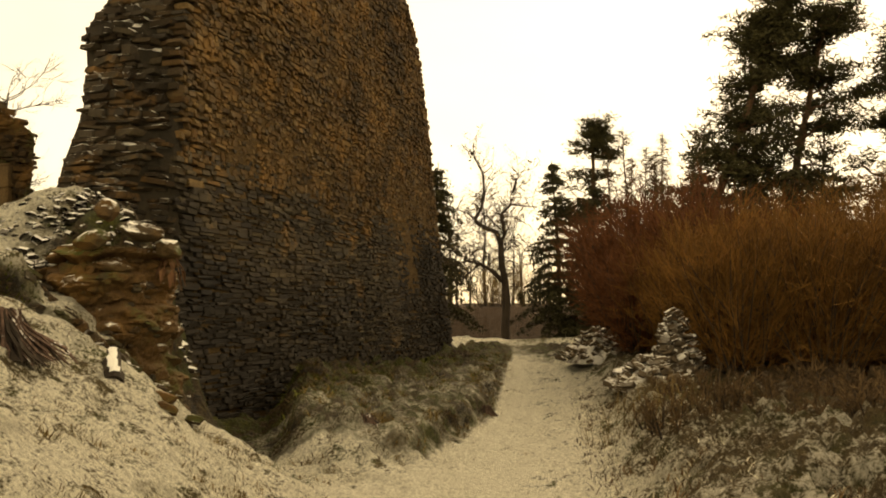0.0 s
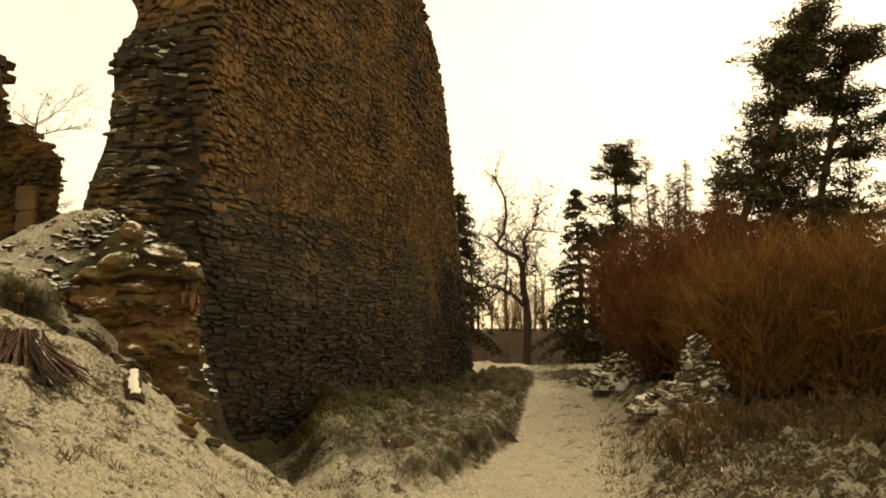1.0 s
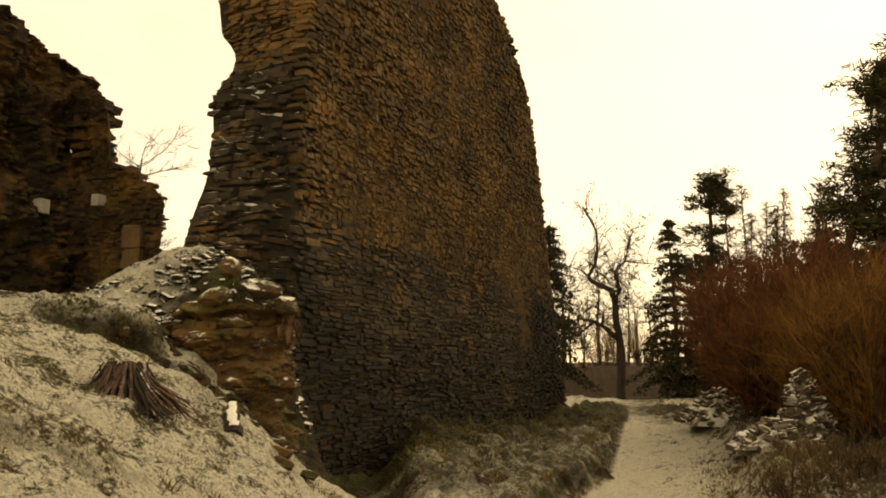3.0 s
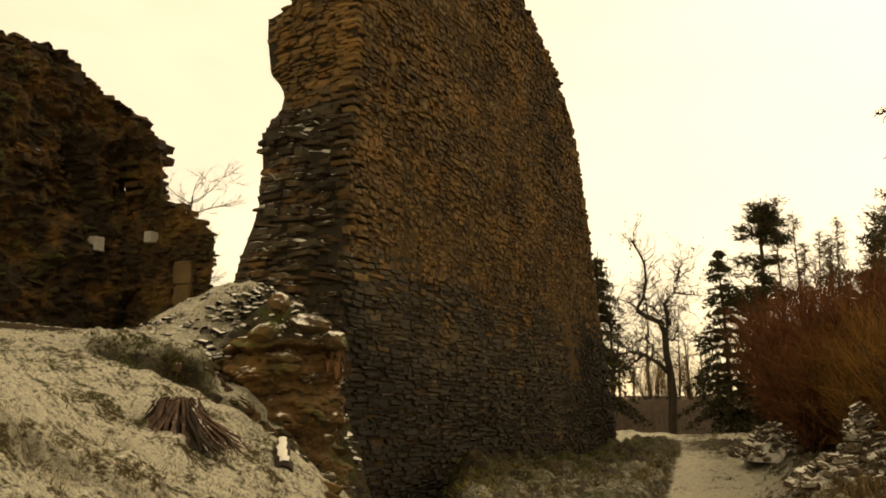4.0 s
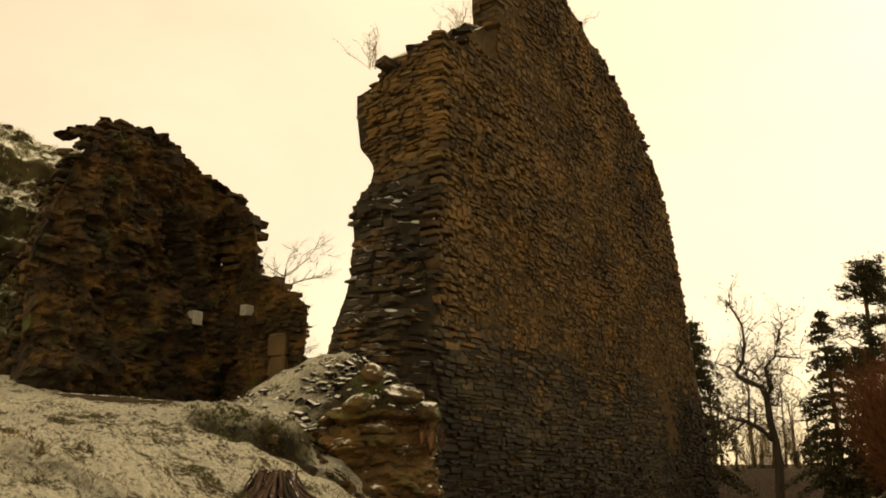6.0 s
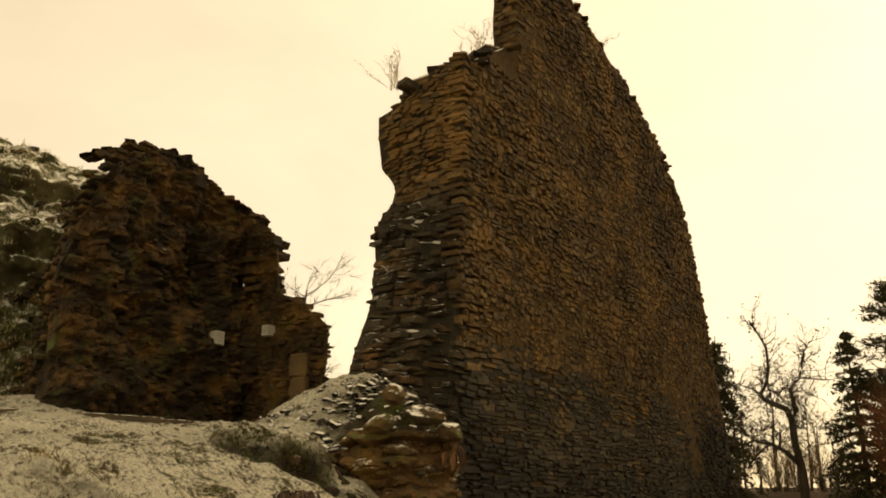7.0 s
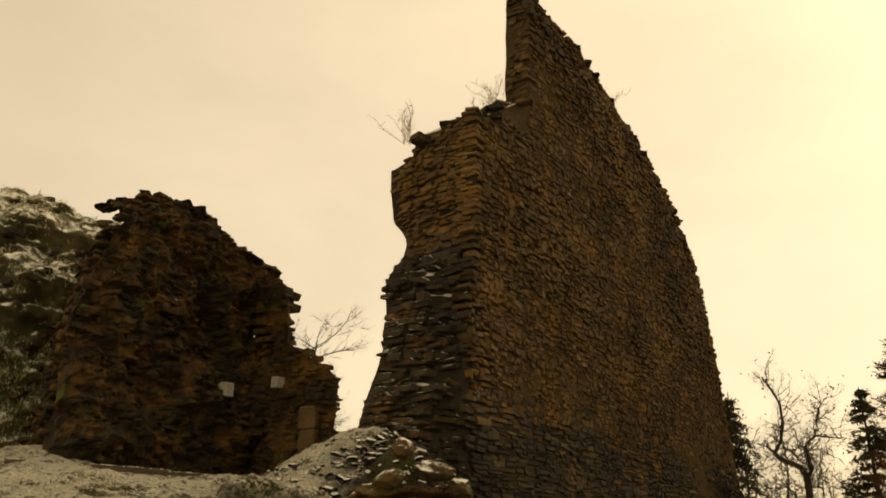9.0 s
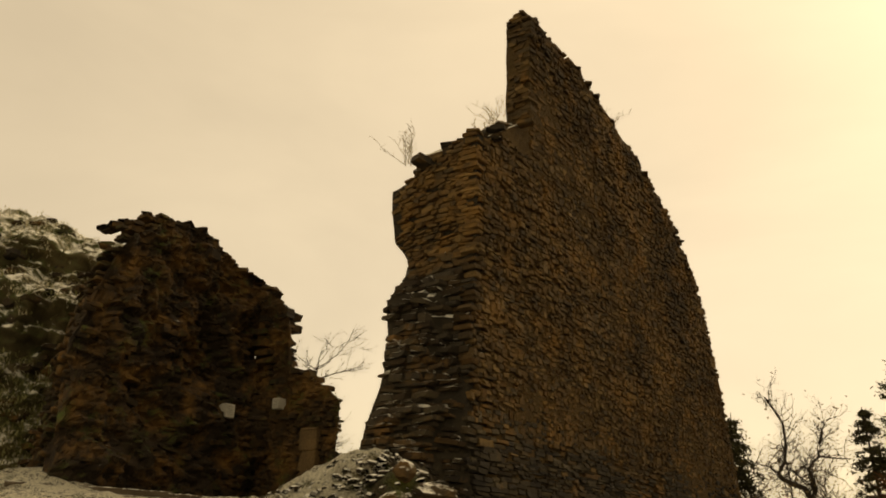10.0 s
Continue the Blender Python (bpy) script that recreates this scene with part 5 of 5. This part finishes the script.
# ---- dry plants on the broken top ----
def dry_plant(at, seed, h, n, label, bend=0.12):
    r = np.random.default_rng(seed)
    t = thing("dry_plant", label, "plant", at, group="dry plants on the wall top")
    m = Mesh()
    for i in range(n):
        pts = wander((r.normal(0, 0.06), r.normal(0, 0.06), -0.08), (r.normal(0, 0.3), r.normal(0, 0.3), 1), h * r.uniform(0.5, 1), 5, bend, 0, r)
        tube(m, pts, np.linspace(0.007, 0.003, 6), 3)
        for p in pts[2:]:
            for k in range(2):
                tube(m, wander(p, (r.normal(0, 0.7), r.normal(0, 0.7), 0.7), h * 0.22, 2, bend, 0, r), (0.004, 0.003, 0.002), 3)
    part("stalk_tuft", m, m_straw, t)


def on_top(u, v):
    return tuple(WO + WA * u - WN * v + np.array([0, 0, float(tower_top(u))]))


dry_plant(on_top(0.55, 1.45), 1, 0.8, 9, "tuft of dry stalks on the broken wall")
dry_plant(on_top(2.0, 0.55), 2, 0.75, 10, "tuft of bent dry grass on the broken wall", 0.25)
dry_plant(on_top(1.7, 0.7), 3, 0.4, 8, "short dry grass on the broken wall", 0.2)
dry_plant(on_top(6.15, 0.3), 4, 0.7, 9, "dry leafless sprig on the wall top", 0.2)


# ---- grass ----
def grass(name, label, material, spots, h, w, seed, lean=0.5):
    r = np.random.default_rng(seed)
    m = Mesh()
    V, F = [], []
    for x, y, z, s in spots:
        a = r.uniform(0, 6.28)
        d = np.array([math.cos(a), math.sin(a), 0])
        side = np.array([-d[1], d[0], 0]) * w * r.uniform(0.6, 1.3)
        L = h * s * r.uniform(0.5, 1.2)
        o = np.array([x, y, z - 0.02])
        b = d * L * lean * r.uniform(0.2, 1.3)
        n = len(V)
        V += [o - side, o + side, o + b * 0.45 + side * 0.8 + np.array([0, 0, L * 0.6]), o + b * 0.45 - side * 0.8 + np.array([0, 0, L * 0.6]), o + b + np.array([0, 0, L * 0.85])]
        F += [(n, n + 1, n + 2, n + 3), (n + 3, n + 2, n + 4)]
    m.add(V, F)
    return tagged(new(name, m.data(name, material)), label, "grass", kind="stuff")


def spots(n, x0, x1, y0, y1, keep, seed, tuft=5, sd=0.05):
    r = np.random.default_rng(seed)
    X, Y = r.uniform(x0, x1, n), r.uniform(y0, y1, n)
    ok = keep(X, Y, r.random(n))
    X, Y = np.repeat(X[ok], tuft), np.repeat(Y[ok], tuft)
    X, Y = X + r.normal(0, sd, len(X)), Y + r.normal(0, sd, len(Y))
    Z = ground_z(X, Y)
    nz = np.array([0.075 * fbm(a * 0.9, b * 0.9, 1.0) + 0.05 * fnoise(a * 3.1, b * 3.1, 2.0) for a, b in zip(X, Y)])
    return list(zip(X, Y, Z + nz, np.repeat(r.uniform(0.6, 1.3, int(ok.sum())), tuft)))


def wall_off(x, y):
    return x - (-3.9 + 0.33 * (y - 12.2))


def path_edge(y):
    return 1.55 + 0.12 * np.clip(y - 8, -6, 30)


patch = lambda x, y: np.array([fnoise(a * 1.1, b * 1.1, 17.0) for a, b in zip(x, y)])
left = lambda x, y, q: (x < -0.9) & ((y < 10.2) | (wall_off(x, y) < -0.6)) & (q < 0.85)
grass("frosted_grass", "short grass on the slope, matted and dusted with snow", m_frost, spots(15000, -9.5, -0.6, 3.5, 13, left, 41, 6), 0.05, 0.0028, 1, 1.5)
grass("dry_grass", "matted dry grass showing through the snow", m_ochre, spots(3600, -9.5, 0.2, 3.5, 13, lambda x, y, q: left(x, y, q) & (q < 0.45 + 0.9 * patch(x * 1.6, y * 1.6)), 42, 16, 0.05), 0.075, 0.004, 2, 1.4)
ledge = lambda x, y, q: (np.abs((x + 4.6) * -0.45 + (y - 8.9) * 0.89 - 0.05) < 0.2) & (np.abs((x + 4.6) * 0.89 + (y - 8.9) * 0.45 + 0.2) < 0.75)
grass("ledge_moss", "dark green moss and turf on the ledge", m_moss, spots(2600, -6, -3.6, 8, 10, ledge, 49), 0.07, 0.009, 9, 1.5)
tuss = lambda x, y, q: (np.abs((x + 2.75) * -0.45 + (y - 4.95) * 0.89 - 0.08) < 0.18) & ((x + 2.75) * 0.89 + (y - 4.95) * 0.45 < 0.3)
grass("tussock_grass", "long brown grass hanging over a turf edge", m_straw, spots(2500, -4.5, -2.2, 3.6, 5.6, tuss, 50), 0.075, 0.0025, 10, 1.6)
foot_t = lambda x, y: toe(y) - x
foot = lambda x, y, q: (wall_off(x, y) > 0.0) & (foot_t(x, y) > 0.2) & (x + 0.195 * y > 0.1) & (q < 1.2 - 0.45 * wall_off(x, y) + 0.9 * patch(x, y))
grass("mossy_grass", "green and ochre moss and grass along the wall's foot", m_moss, spots(6000, -4, 1.5, 10.0, 25, foot, 43, 9, 0.06), 0.10, 0.008, 3, 1.3)
grass("bank_grass", "dry grass hanging over the bank by the wall", m_ochre, spots(5000, -3.4, 2.0, 10.0, 26, lambda x, y, q: (wall_off(x, y) > 0.5) & (foot_t(x, y) > -0.1) & (x + 0.195 * y > 0.1) & (q < 0.5 + 1.2 * patch(x, y)), 44, 12, 0.06), 0.12, 0.006, 4, 1.6)
brush = lambda x, y, q: (x > path_edge(y) - 0.1) & (q < 0.9)
grass("brown_weeds", "brown withered weeds and leaf litter beside the path", m_weed, spots(5000, 1.2, 10, 5, 19, brush, 45, sd=0.09), 0.11, 0.008, 5, 1.3)
grass("pale_weeds", "pale frosted weeds beside the path", m_frost, spots(3200, 1.2, 8, 5, 17, brush, 46, sd=0.09), 0.08, 0.007, 6, 1.4)
grass("tall_grass", "tuft of tall dry grass at the path's edge", m_ochre, spots(48, 1.9, 3.2, 10.8, 13.0, lambda x, y, q: q < 0.8, 47, 8, 0.09), 0.55, 0.003, 7, 0.6)
grass("path_grass", "sparse trampled grass on the snowy path", m_straw, spots(2400, -1.2, 3.6, 6, 26, lambda x, y, q: (x < path_edge(y)) & (wall_off(x, y) > 1.6), 48, 3), 0.05, 0.005, 8, 1.3)

# ---- turf ledge with an overhanging stony lip ----
lip = thing("turf_ledge", "broken turf ledge of mossy stones in the snowy slope", "ledge")
lm = Masonry(lip, 120)
r = np.random.default_rng(52)
for i in range(95):
    d0, q0 = r.uniform(-0.95, 0.5), r.uniform(-0.16, 0.03)
    x, y = -4.6 + 0.89 * d0 - 0.45 * q0, 8.9 + 0.45 * d0 + 0.89 * q0
    w0 = r.uniform(0.07, 0.24)
    lm.lay((x, y, height(x, y) + r.uniform(-0.05, 0.02)), stone_axes((0.89, 0.45, r.normal(0, 0.1)), (0.45, -0.89, 0.2), r.normal(0, 0.2), r.normal(0, 0.3)), (w0, r.uniform(0.12, 0.22), w0 * r.uniform(0.3, 0.6)), m_outcrop, True, ROUND)
lm.close()
edge_stones = thing("footing_rubble", "mossy stones half sunk where the slope meets the footing", "stone heap")
em = Masonry(edge_stones, 90)
for i in range(80):
    f = r.random()
    x, y = -4.75 + 1.55 * f + r.normal(0, 0.13), 9.62 - 0.25 * f + r.normal(0, 0.14)
    w0 = r.uniform(0.08, 0.26)
    em.lay((x, y, height(x, y) + r.uniform(-0.04, 0.05)), stone_axes((1, 0.2, r.normal(-0.2, 0.15)), (0.2, -1, 0.3), r.normal(0, 0.2), r.normal(0, 0.4)), (w0, r.uniform(0.14, 0.26), w0 * r.uniform(0.3, 0.65)), m_outcrop, True, ROUND)
em.close()

# ---- rubble on the mound ----
mound = thing("rubble_mound", "loose stones of the snowy mound against the tower", "stone heap")
mo = Masonry(mound, 300)
r = np.random.default_rng(77)
for i in range(900):
    x, y = r.normal(-4.65, 0.95), r.normal(10.95, 0.6)
    if x > -3.15 or y > 12.0 or (x > -3.6 and y < 10.2):
        continue
    s = r.uniform(0.04, 0.15)
    yaw = r.uniform(0, 6.3)
    mo.lay((x, y, height(x, y) - 0.03), stone_axes((math.cos(yaw), math.sin(yaw), r.normal(0, 0.3)), (-math.sin(yaw), math.cos(yaw), 0.2), r.normal(0, 0.2)), (s, s * 0.9, s * r.uniform(0.3, 0.6)), m_rubble, True, ROUND)
mo.close()


# ---- tufts on the overgrown hillside ----
def hill_spots(n, seed, keep):
    r = np.random.default_rng(seed)
    out = []
    for i in range(n):
        s = r.uniform(2.5, 8.2)
        z = 2.9 + (float(hill_top(s)) - 2.9) * r.random()
        if keep(z) < r.random():
            continue
        p = hill_surface(s, z)[0]
        for k in range(6):
            out.append((p[0] + r.normal(0, 0.06), p[1] + r.normal(0, 0.06) - 0.02, p[2] + r.normal(0, 0.05), r.uniform(0.6, 1.4)))
    return out


grass("hillside_grass", "frosted grass and ivy on the steep hillside", m_ivy, hill_spots(3600, 60, lambda z: 0.9 if z < 6.3 else 0.06), 0.13, 0.016, 11, 1.2)
grass("hillside_frost", "pale frosted tufts on the steep hillside", m_frost, hill_spots(3400, 61, lambda z: 0.45 if z < 6.3 else 0.7 if 7.7 < z < 8.8 or z > 9.5 else 0.08), 0.09, 0.010, 12, 1.4)

# rust-brown fern that hangs from the footing, and brown turf among the slope's snow
fern = thing("hanging_fern", "rust-brown withered fern hanging from the footing", "fern", (-3.22, 10.55, 2.35))
r = np.random.default_rng(15)
for i in range(14):
    m = Mesh()
    a = r.uniform(-1.2, 1.2)
    pts = [(0.06 * j * math.sin(a) + r.normal(0, 0.01), -0.05 * j * math.cos(a), 0.06 * math.sin(j * 0.8) - 0.022 * j * j * r.uniform(0.7, 1.1)) for j in range(5)]
    for p, q in zip(pts, pts[1:]):
        p, q = np.array(p), np.array(q)
        tube(m, [p, q], (0.006, 0.004), 3)
        for k in (-1, 1):
            e = unit(np.cross(q - p, (0, 0.3, 1))) * 0.06 * k
            m.add([p, p + e * 0.7 + (q - p) * 0.3, p + e, q], [(0, 1, 2, 3)])
    part("frond", m, m_fern, fern)
